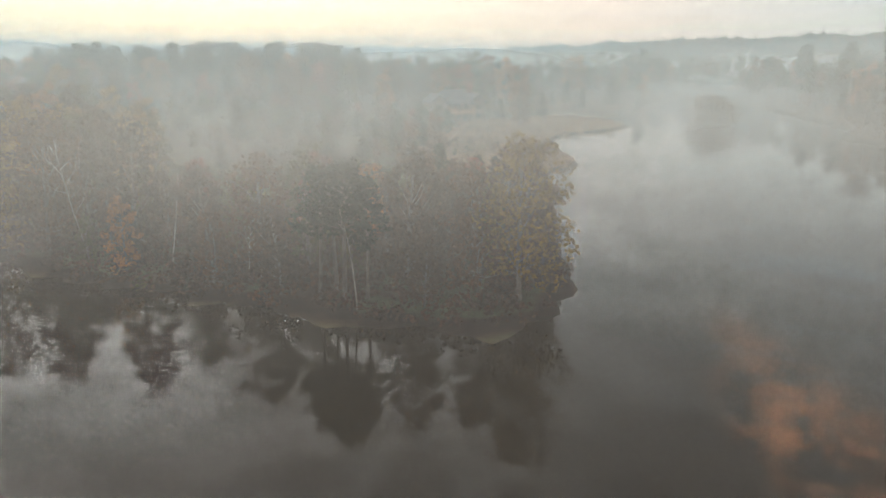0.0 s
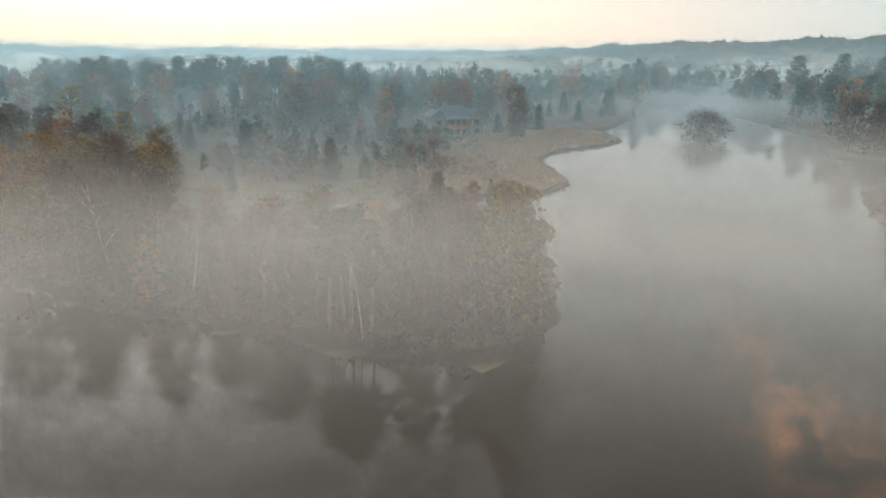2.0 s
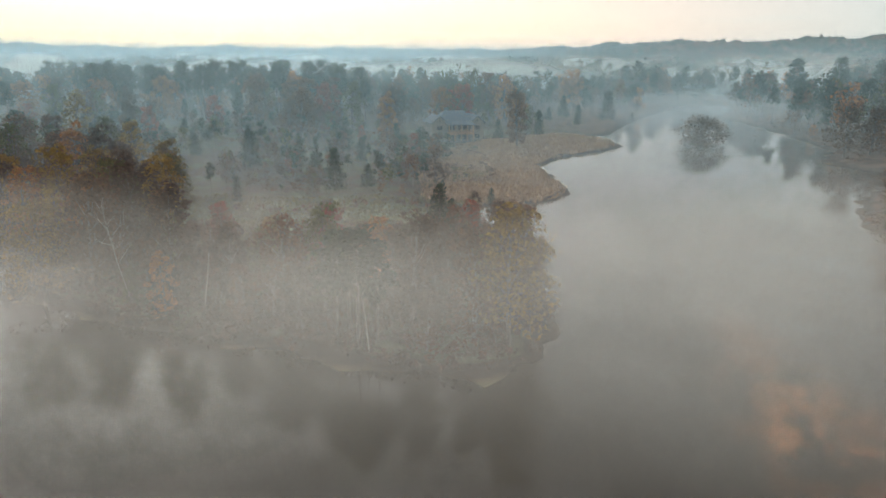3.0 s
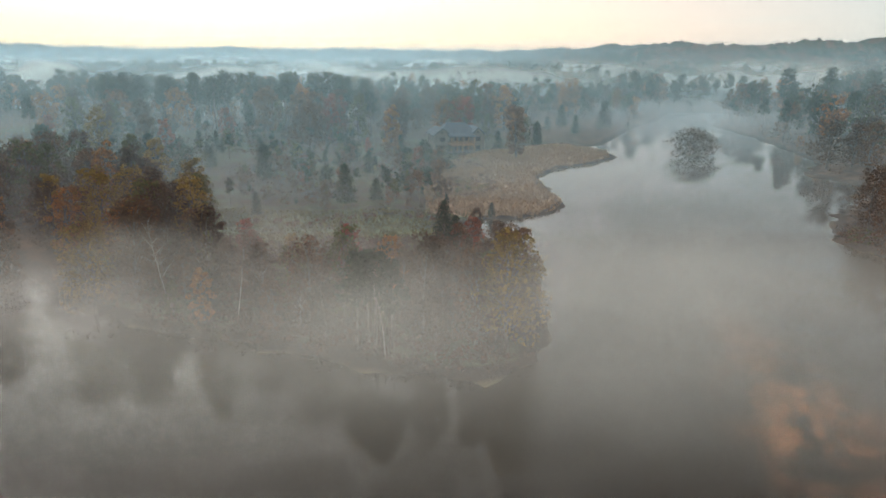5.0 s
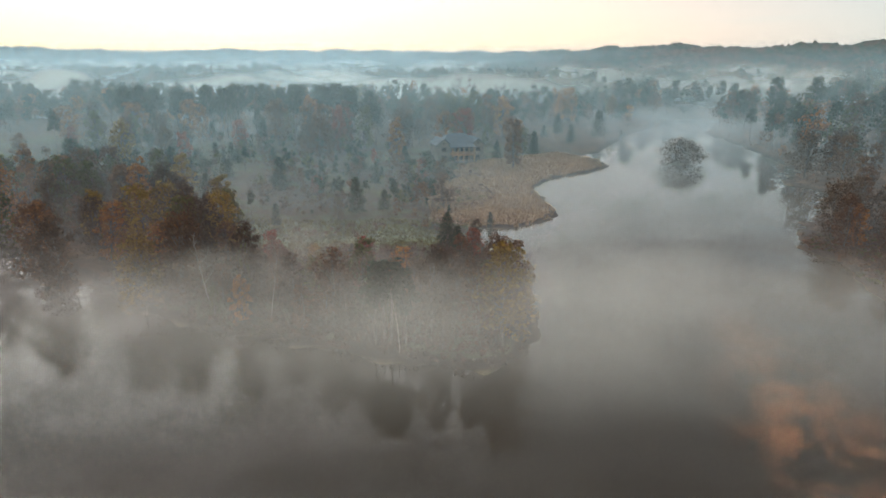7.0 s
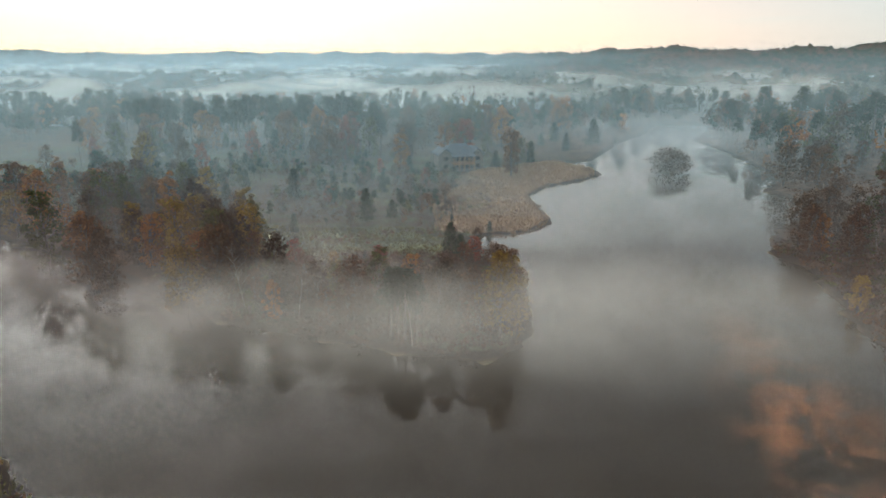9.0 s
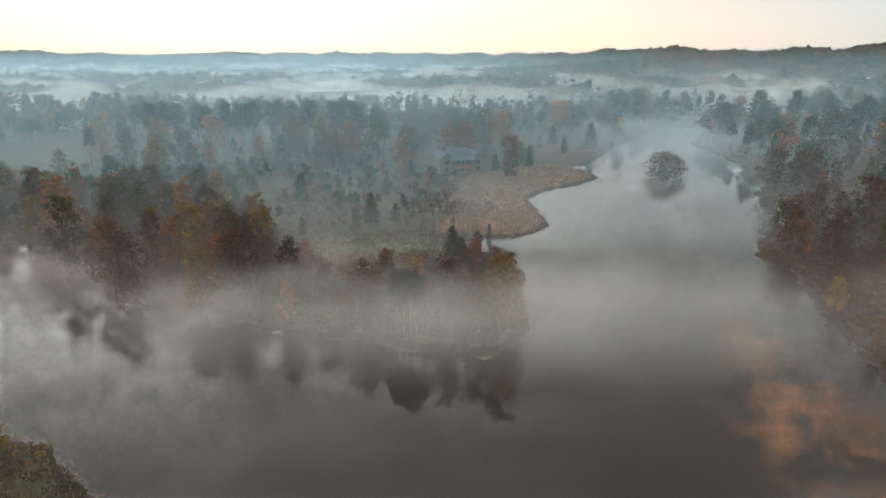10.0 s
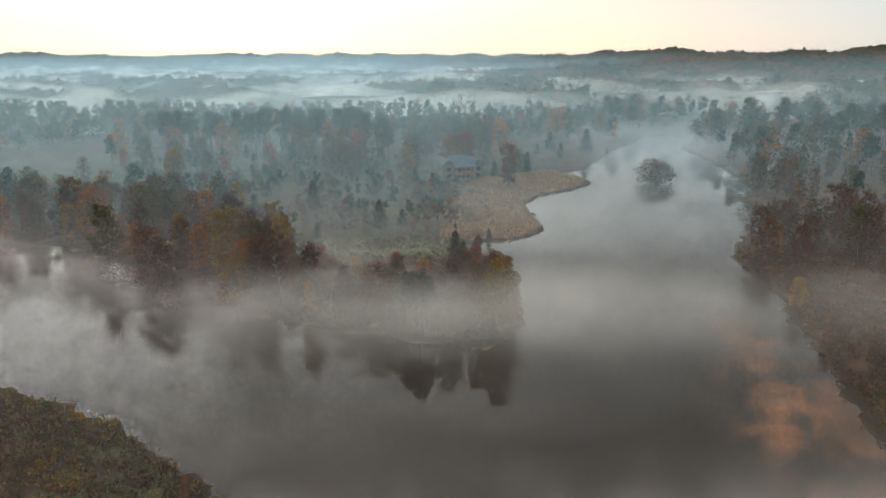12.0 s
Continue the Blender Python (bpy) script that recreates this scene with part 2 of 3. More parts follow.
def axis(lo, hi, step, far_lo, far_hi, grow=1.16):
    """Grid lines: even from lo to hi, ever wider outside."""
    out, s, v = list(np.arange(lo, hi, step)), step, hi
    while v < far_hi:
        out.append(v)
        s = min(s * grow, 90)
        v += s
    out.append(far_hi)
    s, v = step, lo
    while v > far_lo:
        s = min(s * grow, 90)
        v -= s
        out.insert(0, max(v, far_lo))
    return np.array(out)


gx, gy = axis(-150, 150, 1.6, -4600, 4600), axis(-60, 330, 1.6, -1500, 4950)
GX, GY = np.meshgrid(gx, gy)
fx, fy = GX.ravel(), GY.ravel()
fz = height(fx, fy)
n, w = len(fx), len(gx)
i = (np.arange(len(gy) - 1)[:, None] * w + np.arange(w - 1)).ravel()
ground = quads("ground", np.stack([fx, fy, fz], 1), np.stack([i, i + 1, i + w + 1, i + w], 1), [ground_material()], shade=True)
tagged(ground, "rolling autumn meadow and wooded ground round a lake", "ground", kind="structure")
REEDS = [(-4, 128), (8, 124), (30, 128), (32, 165), (36, 190), (62, 214), (62, 240), (44, 252), (10, 222), (-2, 190), (-6, 160)]
CLEARING = [(-48, 104), (-30, 97), (-10, 100), (0, 108), (-2, 122), (-20, 128), (-45, 124)]
reach = shore_distance(fx, fy, LAKE)
for key, val in (("reeds", 1 - smooth(shore_distance(fx + 3 * waves(fx, fy, 30, 8), fy, REEDS), -3, 3)),
                 ("green", 1 - smooth(shore_distance(fx + 3 * waves(fx, fy, 22, 9), fy, CLEARING), -6, 3)),
                 ("woods", np.maximum(smooth(fy, 235, 300), np.maximum(smooth(fx, 50, 54) * (reach > 0), smooth(-fx - 0.1 * fy, 40, 58) * smooth(135 - fy, -5, 15)))),
                 ("bed", 1 - smooth(reach, -2.5, -0.8)),
                 ("bank", smooth(reach, -3, 0) * (1 - smooth(reach, 0.8, 2.4)))):
    layer = ground.data.attributes.new(key, "FLOAT", "POINT")
    layer.data.foreach_set("value", np.asarray(val, np.float32))

lake = quads("water", [(-760, -430, 0), (300, -430, 0), (300, 440, 0), (-760, 440, 0)], [(0, 1, 2, 3)], [water_material()])
tagged(lake, "still murky brown lake mirroring the dawn sky", "lake", kind="structure")


# ---- plants ----
def tube(points, radii, sides=6):
    """Corners and faces of a tapering, bent round limb."""
    p, r = np.asarray(points, float), np.asarray(radii, float)
    t = np.gradient(p, axis=0)
    t /= np.linalg.norm(t, axis=1, keepdims=True) + 1e-9
    ref = np.where(np.abs(t[:, 2:]) > 0.9, [[1.0, 0, 0]], [[0, 0, 1.0]])
    u = np.cross(t, ref)
    u /= np.linalg.norm(u, axis=1, keepdims=True) + 1e-9
    v = np.cross(t, u)
    a = np.arange(sides) / sides * 2 * np.pi
    verts = (p[:, None] + r[:, None, None] * (u[:, None] * np.cos(a)[None, :, None] + v[:, None] * np.sin(a)[None, :, None])).reshape(-1, 3)
    k, s = np.meshgrid(np.arange(len(p) - 1), np.arange(sides), indexing="ij")
    k, s = k.ravel(), s.ravel()
    s2 = (s + 1) % sides
    return verts, np.stack([k * sides + s, k * sides + s2, (k + 1) * sides + s2, (k + 1) * sides + s], 1)


def joined(pieces):
    vs, fs, at = [], [], 0
    for v, f in pieces:
        vs.append(v)
        fs.append(np.asarray(f) + at)
        at += len(v)
    return np.concatenate(vs), np.concatenate(fs)


def leaves(r, centres, sizes, per, leaf, droop=0.3):
    """Many small leaf sprays round the given centres, thickest at the outside of each clump."""
    centres, sizes = np.asarray(centres, float), np.asarray(sizes, float)
    c, s = np.repeat(centres, per, 0), np.repeat(sizes, per)
    d = r.normal(size=c.shape)
    d /= np.linalg.norm(d, axis=1, keepdims=True)
    p = c + d * (s * r.uniform(0.35, 1.0, len(s)) ** 0.6)[:, None] * (1, 1, 0.75)
    nrm = d + 0.8 * r.normal(size=c.shape) + (0, 0, droop)
    nrm /= np.linalg.norm(nrm, axis=1, keepdims=True)
    a = np.cross(nrm, r.normal(size=c.shape))
    a /= np.linalg.norm(a, axis=1, keepdims=True)
    b = np.cross(nrm, a)
    la, lb = leaf * r.uniform(0.6, 1.3, (len(p), 1)), leaf * r.uniform(0.4, 0.8, (len(p), 1))
    v = np.stack([p - a * la, p - b * lb + nrm * 0.1 * la, p + a * la, p + b * lb + nrm * 0.1 * la], 1).reshape(-1, 3)
    return v, np.arange(len(v)).reshape(-1, 4)


def limb(r, base, tip, thick, steps=4, bend=0.12, end=0.25):
    base, tip = np.asarray(base, float), np.asarray(tip, float)
    t = np.linspace(0, 1, steps)[:, None]
    sway = r.normal(size=3) * np.linalg.norm(tip - base) * bend
    return base + (tip - base) * t + sway * np.sin(np.pi * t) * 0.8, thick * (1 - t[:, 0] * (1 - end))


def broadleaf(r, tall, spread, low, clumps, per, leaf, sides=6):
    """Wood and leaf pieces of a broad-crowned tree: low is the height at which the crown begins, as a share."""
    lean = r.normal(size=2) * 0.03 * tall
    top = np.array([lean[0], lean[1], tall * 0.86])
    wood = [tube(*limb(r, (0, 0, -0.3), top, tall * 0.017, 6, 0.03, 0.2), sides)]
    centres, sizes = [], []
    for k in range(clumps):
        f = low + (1 - low) * ((k + 0.5) / clumps)
        belly = np.sin(np.pi * (0.18 + 0.74 * (f - low) / (1 - low))) ** 0.7
        ang, out = k * 2.4 + r.uniform(-0.5, 0.5), spread * belly * r.uniform(0.35, 1.0)
        size = spread * r.uniform(0.24, 0.44)
        c = np.array([lean[0] * f + out * np.cos(ang), lean[1] * f + out * np.sin(ang), tall * f * r.uniform(0.94, 1.02) - size * 0.4])
        if k % 2 == 0:
            start = top * min(0.95, max(0.18, f - 0.18))
            wood.append(tube(*limb(r, start, c, tall * 0.006, 4, 0.1), 4))
        centres.append(c)
        sizes.append(size)
    return joined(wood), leaves(r, centres, sizes, per, leaf)


def pine(r, tall, spread, low, clumps, per, leaf, sides=6):
    top = np.array([*(r.normal(size=2) * 0.02 * tall), tall * 0.97])
    wood, centres, sizes = [tube(*limb(r, (0, 0, -0.3), top, tall * 0.013, 6, 0.015, 0.25), sides)], [], []
    for k in range(clumps):
        f = low + (1 - low) * (k + 0.5) / clumps
        ang, out = k * 2.4 + r.uniform(-0.6, 0.6), spread * (1.02 - 0.75 * (f - low) / (1 - low)) * r.uniform(0.3, 1.0)
        c = top * f + np.array([out * np.cos(ang), out * np.sin(ang), 0.1 * spread])
        wood.append(tube(*limb(r, top * (f - 0.04), c, tall * 0.004, 3, 0.05), 4))
        centres.append(c)
        sizes.append(spread * r.uniform(0.26, 0.42))
    return joined(wood), leaves(r, centres, sizes, per, leaf, 0.8)


def cedar(r, tall, spread, low, clumps, per, leaf, sides=6):
    wood, centres, sizes = [tube(*limb(r, (0, 0, -0.3), (0, 0, tall * 0.95), tall * 0.02, 4, 0.01, 0.2), sides)], [], []
    for k in range(clumps):
        f = 0.04 + 0.94 * (k / clumps) ** 1.25
        wide = spread * (1 - f) ** 0.8 * (0.75 + 0.25 * min(1, f * 6))
        ang, out = k * 2.4, wide * r.uniform(0.4, 0.95)
        centres.append((out * np.cos(ang), out * np.sin(ang), tall * f))
        sizes.append(0.10 * tall + wide * 0.30 * r.uniform(0.7, 1.2))
    sizes = np.minimum(sizes, 0.1 + (tall * 1.02 - np.array(centres)[:, 2]) * 0.7)
    return joined(wood), leaves(r, centres, sizes, per, leaf, 0.3)


def bare(r, tall, spread, low, clumps, per, leaf, sides=6):
    """A leafless tree: trunk, limbs and twigs."""
    lean = r.normal(size=2) * 0.10 * tall
    top = np.array([*lean, tall])
    spine, rad = limb(r, (0, 0, -0.3), top, tall * 0.0085, 8, 0.05, 0.15)
    wood, twigs = [tube(spine, rad, sides)], []
    for k in range(clumps):
        f = low + (1 - low) * (k + 0.3) / clumps
        j = min(int(f * 7), 6)
        start = spine[j] + (spine[j + 1] - spine[j]) * (f * 7 - j)
        ang, out = k * 2.4 + r.uniform(-0.5, 0.5), spread * r.uniform(0.4, 1.0) * (1.1 - 0.6 * f)
        tip = start + np.array([out * np.cos(ang), out * np.sin(ang), out * r.uniform(0.7, 1.6)])
        lp, lr = limb(r, start, tip, tall * 0.005, 4, 0.1)
        wood.append(tube(lp, lr, 4))
        for q in range(per):
            s = lp[1 + q % 3]
            wood.append(tube(*limb(r, s, s + r.normal(size=3) * out * 0.35 + (0, 0, out * 0.35), tall * 0.0022, 3, 0.1, 0.4), 3))
    return joined(wood), None


SHAPES = {"broadleaf": broadleaf, "pine": pine, "cedar": cedar, "bare": bare}


def plant(name, shape, seed, colour, bark, label, category, group, **size):
    """One tree: an empty at its foot with a trunk and a crown."""
    r = np.random.RandomState(seed)
    wood, crown = SHAPES[shape](r, **size)
    top = tagged(new(name), label, category, group)
    quads("trunk", *wood, [bark], shade=True, parent=top)
    if crown:
        quads("crown", *crown, [LEAF[colour]], parent=top)
    return top


def stand(made, x, y, scale, turn, squash=1.0):
    return copy_thing(made, pose(x, y, float(height(x, y)) - 0.05, 0, 0, turn) @ Matrix.Diagonal((scale * squash, scale * squash, scale, 1)))


WORDS = {"rust": "rust-brown autumn oak", "red": "red-leaved autumn maple", "orange": "bright orange autumn tree", "gold": "golden-yellow autumn sycamore", "olive": "olive-green tree just turning",
         "brown": "thinning brown autumn tree"}
KINDS = {}
for c, word in WORDS.items():
    for k in range(3):
        tag = dict(label=f"{word} in the wood by the lake", category="tree", group="autumn trees round the lake")
        KINDS[c, k] = plant("autumn_tree", "broadleaf", len(KINDS) + 11, c, BARK, tall=14, spread=(3.4, 4.2, 3.0)[k], low=(0.16, 0.2, 0.12)[k], clumps=38, per=46, leaf=0.255, **tag)
for k in range(3):
    KINDS["pine", k] = plant("pine_tree", "pine", 60 + k, "green", BARK, "tall dark pine with a bare lower trunk", "tree", "pines behind the meadow", tall=22, spread=(3.6, 4.2, 3.2)[k], low=(0.5, 0.58, 0.45)[k], clumps=26, per=44, leaf=0.36)
    KINDS["cedar", k] = plant("cedar_tree", "cedar", 70 + k, "green", BARK, "dark green conical cedar on the meadow", "tree", "cedars on the meadow", tall=8, spread=(2.3, 1.7, 2.7)[k], low=0.05, clumps=46, per=34, leaf=0.22)
    KINDS["snag", k] = plant("bare_tree", "bare", 80 + k, "brown", PALE_BARK, "pale bare leaning tree near the shore", "tree", "bare trees on the shore", tall=11, spread=(2.2, 3.0, 1.6)[k], low=(0.45, 0.4, 0.6)[k], clumps=(9, 12, 5)[k], per=4, leaf=0)

PLACED = []


def put(kind, x, y, tall, turn=None, squash=1.0):
    """Stands a copy so that it is tall metres high."""
    k = len(PLACED)
    made = KINDS[kind, k % 3]
    full = {"pine": 22, "cedar": 8, "snag": 11}.get(kind, 14)
    PLACED.append((x, y, tall))
    return stand(made, x, y, tall / full, (k * 67) % 360 if turn is None else turn, squash)


CEDARS = [(-46.5, 163, 9.1), (-82, 179, 10.6), (-86, 172, 5.3), (-66, 182, 5.9), (-72.5, 171, 4.5), (-63.5, 152.6, 6.9), (-53, 168.7, 3.3), (-40, 178.6, 3.0), (-31.7, 164.7, 3.6), (-22.5, 138.6, 8.6),
          (-21.3, 178.4, 6.4), (-16, 142.3, 5.2), (18.5, 233.7, 6.8), (33.8, 246.3, 9.0), (45.9, 305, 5.9), (55.3, 324.6, 9.9), (54.9, 285, 8.1), (73, 312, 12.6), (-14.7, 216.7, 6.4), (-7.8, 211, 5.0),
          (9.4, 127.8, 3.0), (-0.6, 105.7, 7.4), (1.4, 100.6, 5.8), (-18.8, 99.3, 2.6), (84, 312, 3.9), (-38.6, 123.5, 4.8)]
for x, y, h in CEDARS:
    put("cedar", x, y, h)

# trees that stand out along the near shore and in the clearing
STANDOUT = [("red", -88, 207.7, 12.2), ("gold", -104, 195.7, 16.6), ("gold", -46, 69.5, 13.1), ("brown", -62, 77, 15.5), ("olive", -85, 98, 18.5), ("rust", -69, 85, 16.5), ("rust", -109, 130, 18.0),
            ("orange", -100, 122, 17.0), ("rust", -43, 77, 14.0), ("brown", -48, 107.8, 10.5), ("red", -32, 92.7, 7.2), ("gold", -23, 84, 6.3), ("red", -13.8, 76, 10.0), ("orange", -8.3, 72.5, 9.0),
            ("gold", 6.5, 57, 14.6), ("orange", -30, 64.5, 7.5), ("brown", -66, 97.7, 12.6), ("olive", -49, 95, 13.0), ("rust", 8.5, 66, 13), ("rust", 3, 57.5, 12), ("rust", 7.5, 76, 11)]
STANDOUT += [("brown", -3, 60, 13), ("olive", -13, 66, 12), ("rust", -17, 63, 12), ("brown", -23, 67, 10), ("rust", 2, 86, 8), ("red", 4, 95, 7), ("brown", 5, 108, 6)]
STANDOUT += [("rust", 77, 104, 12), ("brown", 79, 112, 13), ("orange", 81, 106, 9), ("rust", 83, 97.5, 11), ("gold", 68.5, 69, 7), ("olive", 98, 102, 14), ("rust", 90, 108, 11), ("brown", 86, 118, 13), ("rust", 91, 124, 12),
             ("olive", 95, 113, 12), ("brown", 105, 109, 13), ("rust", 66, 52, 5.5), ("brown", 73, 78, 6), ("orange", 128, 240, 5), ("rust", 100, 138, 12), ("brown", 110, 128, 14)]
for c, x, y, h in STANDOUT:
    put(c, x, y, h)
for x, y, h in [(-36.2, 70.3, 11.5), (-26.5, 66.5, 9.0), (-23.2, 68.5, 6.6), (-17.7, 62, 5.8), (-7, 55.0, 8.6), (-70, 24, 6), (-56.7, 12, 5.0), (98, 99, 10), (93.5, 87, 5.4), (91, 101, 5.8), (111, 132, 14), (120, 150, 15)]:
    put("snag", x, y, h)
PINES = [(-129, 288, 19.4), (-120, 290, 19.4), (-106, 287, 20.8), (-92, 287, 21.3), (-82, 293, 21.4), (-68, 293, 20.9), (-56, 293, 20.8), (-45, 293, 20.3), (-212, 385, 20.5), (-199, 385, 20), (-184, 384, 19),
         (-290, 398, 19), (-278, 398, 20), (-263, 398, 19), (-236, 380, 12), (110, 402, 20), (180, 365, 22), (192, 347, 22.5), (204, 332, 20.8), (216, 318, 21), (219, 293, 22.5), (-114, 185, 8.8)]
row = np.random.RandomState(5)
PINES += [(x + row.uniform(-3, 3), 284 + row.uniform(-9, 14), row.uniform(18, 21.5)) for x in range(-150, -34, 5)]
PINES += [(x + row.uniform(-4, 4), 372 + row.uniform(-14, 22), row.uniform(15, 20)) for x in range(-330, -160, 9)]
for x, y, h in PINES:
    put("pine", x, y, h + 5.0 - float(height(x, y)), None, row.uniform(1.2, 1.75))
# small pines with bare stems at the water's edge
for x, y, h in [(-10.5, 57.5, 11.5), (-8.2, 56.3, 12.0), (-6.4, 57.2, 10.5), (-9.3, 59.5, 11.0)]:
    put("pine", x, y, h, None, 1.5)
BIG = [("olive", 11, 300, 19.0), ("rust", 19, 301, 18.5), ("orange", 26, 297, 17.0), ("olive", 2, 302, 18.0), ("brown", -9, 299, 17.0), ("rust", -20, 303, 17.0), ("brown", -32, 305, 16.0), ("rust", -42, 270, 17.3),
       ("orange", -56, 270, 18.6), ("rust", -66, 251, 18.9), ("orange", -18, 222, 13), ("orange", -2, 246, 14), ("red", 7, 250, 15), ("rust", -46, 234, 18), ("red", -77, 235, 12), ("orange", 66, 369, 18.7)]
for c, x, y, h in BIG:
    put(c, x, y, h + 4.0 - float(height(x, y)))


def scatter(count, seed, box, gap, keep, choose):
    """Random stands inside box where keep(x, y, to_shore) holds, gap metres apart."""
    r, made, tries = np.random.RandomState(seed), 0, 0
    x0, y0, x1, y1 = box
    while made < count and tries < count * 60:
        tries += 1
        x, y = r.uniform(x0, x1), r.uniform(y0, y1)
        d = float(shore_distance(x, y, LAKE))
        if d < 1.2 or not keep(x, y, d) or any((x - a) ** 2 + (y - b) ** 2 < gap * gap for a, b, _ in PLACED):
            continue
        kind, h = choose(r)
        put(kind, x, y, h, r.uniform(0, 360), r.uniform(0.85, 1.2))
        made += 1


def autumn(lo, hi, kinds):
    return lambda r: (kinds[r.randint(len(kinds))], r.uniform(lo, hi))


MIXED = ("rust", "rust", "brown", "brown", "olive", "orange", "olive", "gold", "cedar")
# the wood on the west shore, the tangle on the point, and the east bank
scatter(112, 1, (-175, 62, -30, 185), 4.0, lambda x, y, d: d < 42 and x + 0.35 * (y - 90) < -37, autumn(8.5, 15.5, MIXED))
scatter(30, 2, (-45, 52, 12, 82), 3.2, lambda x, y, d: d < 15, autumn(4, 9, ("rust", "brown", "brown", "rust", "olive")))
scatter(40, 3, (56, 20, 190, 215), 4.5, lambda x, y, d: d < 70 and (y > 92 or d < 5), autumn(8, 17, ("rust", "brown", "brown", "olive", "rust", "brown", "pine")))
scatter(22, 4, (60, 10, 110, 96), 4.5, lambda x, y, d: d > 1.5, autumn(2.5, 5, ("rust", "brown", "brown", "olive")))
scatter(18, 5, (-110, 125, -4, 225), 7, lambda x, y, d: True, autumn(3, 7, ("cedar", "rust", "brown", "red")))
scatter(38, 6, (-150, 205, 60, 285), 6, lambda x, y, d: not (-14 < x < 22 and y < 246) and x < 30, autumn(9, 18, ("rust", "orange", "brown", "olive", "red", "pine", "brown")))
scatter(14, 7, (120, 205, 230, 330), 5, lambda x, y, d: True, autumn(10, 19, ("rust", "brown", "pine", "olive", "snag")))
scatter(10, 8, (-95, -20, -30, 45), 4.5, lambda x, y, d: x < -33, autumn(1.8, 4.5, ("rust", "brown", "olive", "brown", "gold")))
for made in KINDS.values():
    for o in (*made.children_recursive, made):
        bpy.data.objects.remove(o)


def woods(name, seed, count, box, keep, tall, detail, label, mats=("olive", "rust", "brown", "green", "green", "orange")):
    """Far woodland as one mesh: many small trees, each with a few leafy clumps and a stem."""
    r, vs, fs, ms, at, made, tries = np.random.RandomState(seed), [], [], [], 0, 0, 0
    clumps, per, leaf = detail
    while made < count and tries < 40:
        tries += 1
        x, y = r.uniform(box[0], box[2], count), r.uniform(box[1], box[3], count)
        ok = keep(x, y, shore_distance(x, y, LAKE))
        x, y = x[ok][: count - made], y[ok][: count - made]
        made += len(x)
        z = height(x, y)
        for px, py, pz in zip(x, y, z):
            h, piny, k = r.uniform(*tall), r.rand() < 0.4, r.randint(len(mats))
            if piny:
                k = mats.index("green") if "green" in mats else k
            spread = h * (0.19 if piny else 0.31)
            f = r.uniform(0.55 if piny else 0.25, 1.0, clumps)
            ang, out = r.uniform(0, 6.28, clumps), spread * r.uniform(0.1, 1.0, clumps) * np.sin(np.pi * (0.2 + 0.7 * f))
            c = np.stack([px + out * np.cos(ang), py + out * np.sin(ang), pz + h * f * 0.93], 1)
            v, q = leaves(r, c, np.full(clumps, spread * 0.5), per, leaf * h)
            t, u = tube([(px, py, pz - 0.5), (px, py, pz + h * 0.85)], (h * 0.014, h * 0.006), 3)
            vs += [v, t]
            fs += [q + at, u + at + len(v)]
            ms += [np.full(len(q), k), np.full(len(u), len(mats))]
            at += len(v) + len(t)
    ob = quads(name, np.concatenate(vs), np.concatenate(fs), [LEAF[m] for m in mats] + [BARK], np.concatenate(ms))
    return tagged(ob, label, "woodland", kind="stuff")


woods("woodland", 21, 620, (-330, 300, 110, 470), lambda x, y, d: (d > 3) & ~((y < 350) & (x > 35)), (10, 16), (14, 16, 0.042), "mixed autumn woodland behind the meadow in blue haze")
woods("woodland", 22, 420, (120, 230, 460, 520), lambda x, y, d: d > 3, (12, 21), (14, 16, 0.042), "dark autumn woodland on the east side of the lake")
woods("thicket", 26, 330, (-135, 128, 2, 250), lambda x, y, d: (d > 8) & ~((x > -16) & (y > 205)) & (waves(x, y, 45, 33) > -0.25), (2.5, 8.5), (9, 20, 0.045), "scattered young trees and bushes on the meadow", ("rust", "brown", "green", "brown", "olive", "green"))
woods("woodland", 23, 900, (-700, 470, 700, 1000), lambda x, y, d: waves(x, y, 300, 31) > 0.0, (14, 22), (7, 7, 0.045), "hazy woodland across the valley", ("green", "brown", "green", "olive", "rust"))


def canopy_material():
    m, g = material("far_canopy")
    at = g.add("ShaderNodeNewGeometry", "Position")
    c = g.ramp(g.math("ADD", g.math("MULTIPLY", g.noise(at, 0.012, 3), 0.45), g.math("MULTIPLY", g.noise(at, 0.09, 3, 0.7), 0.55)),
               [(0.36, (0.018, 0.030, 0.016)), (0.47, (0.035, 0.038, 0.018)), (0.55, (0.075, 0.042, 0.024)), (0.66, (0.12, 0.055, 0.028))])
    finish(g, g.add("ShaderNodeBsdfDiffuse", 0, {"Color": c, "Roughness": 0.8}))
    return m


CANOPY = canopy_material()


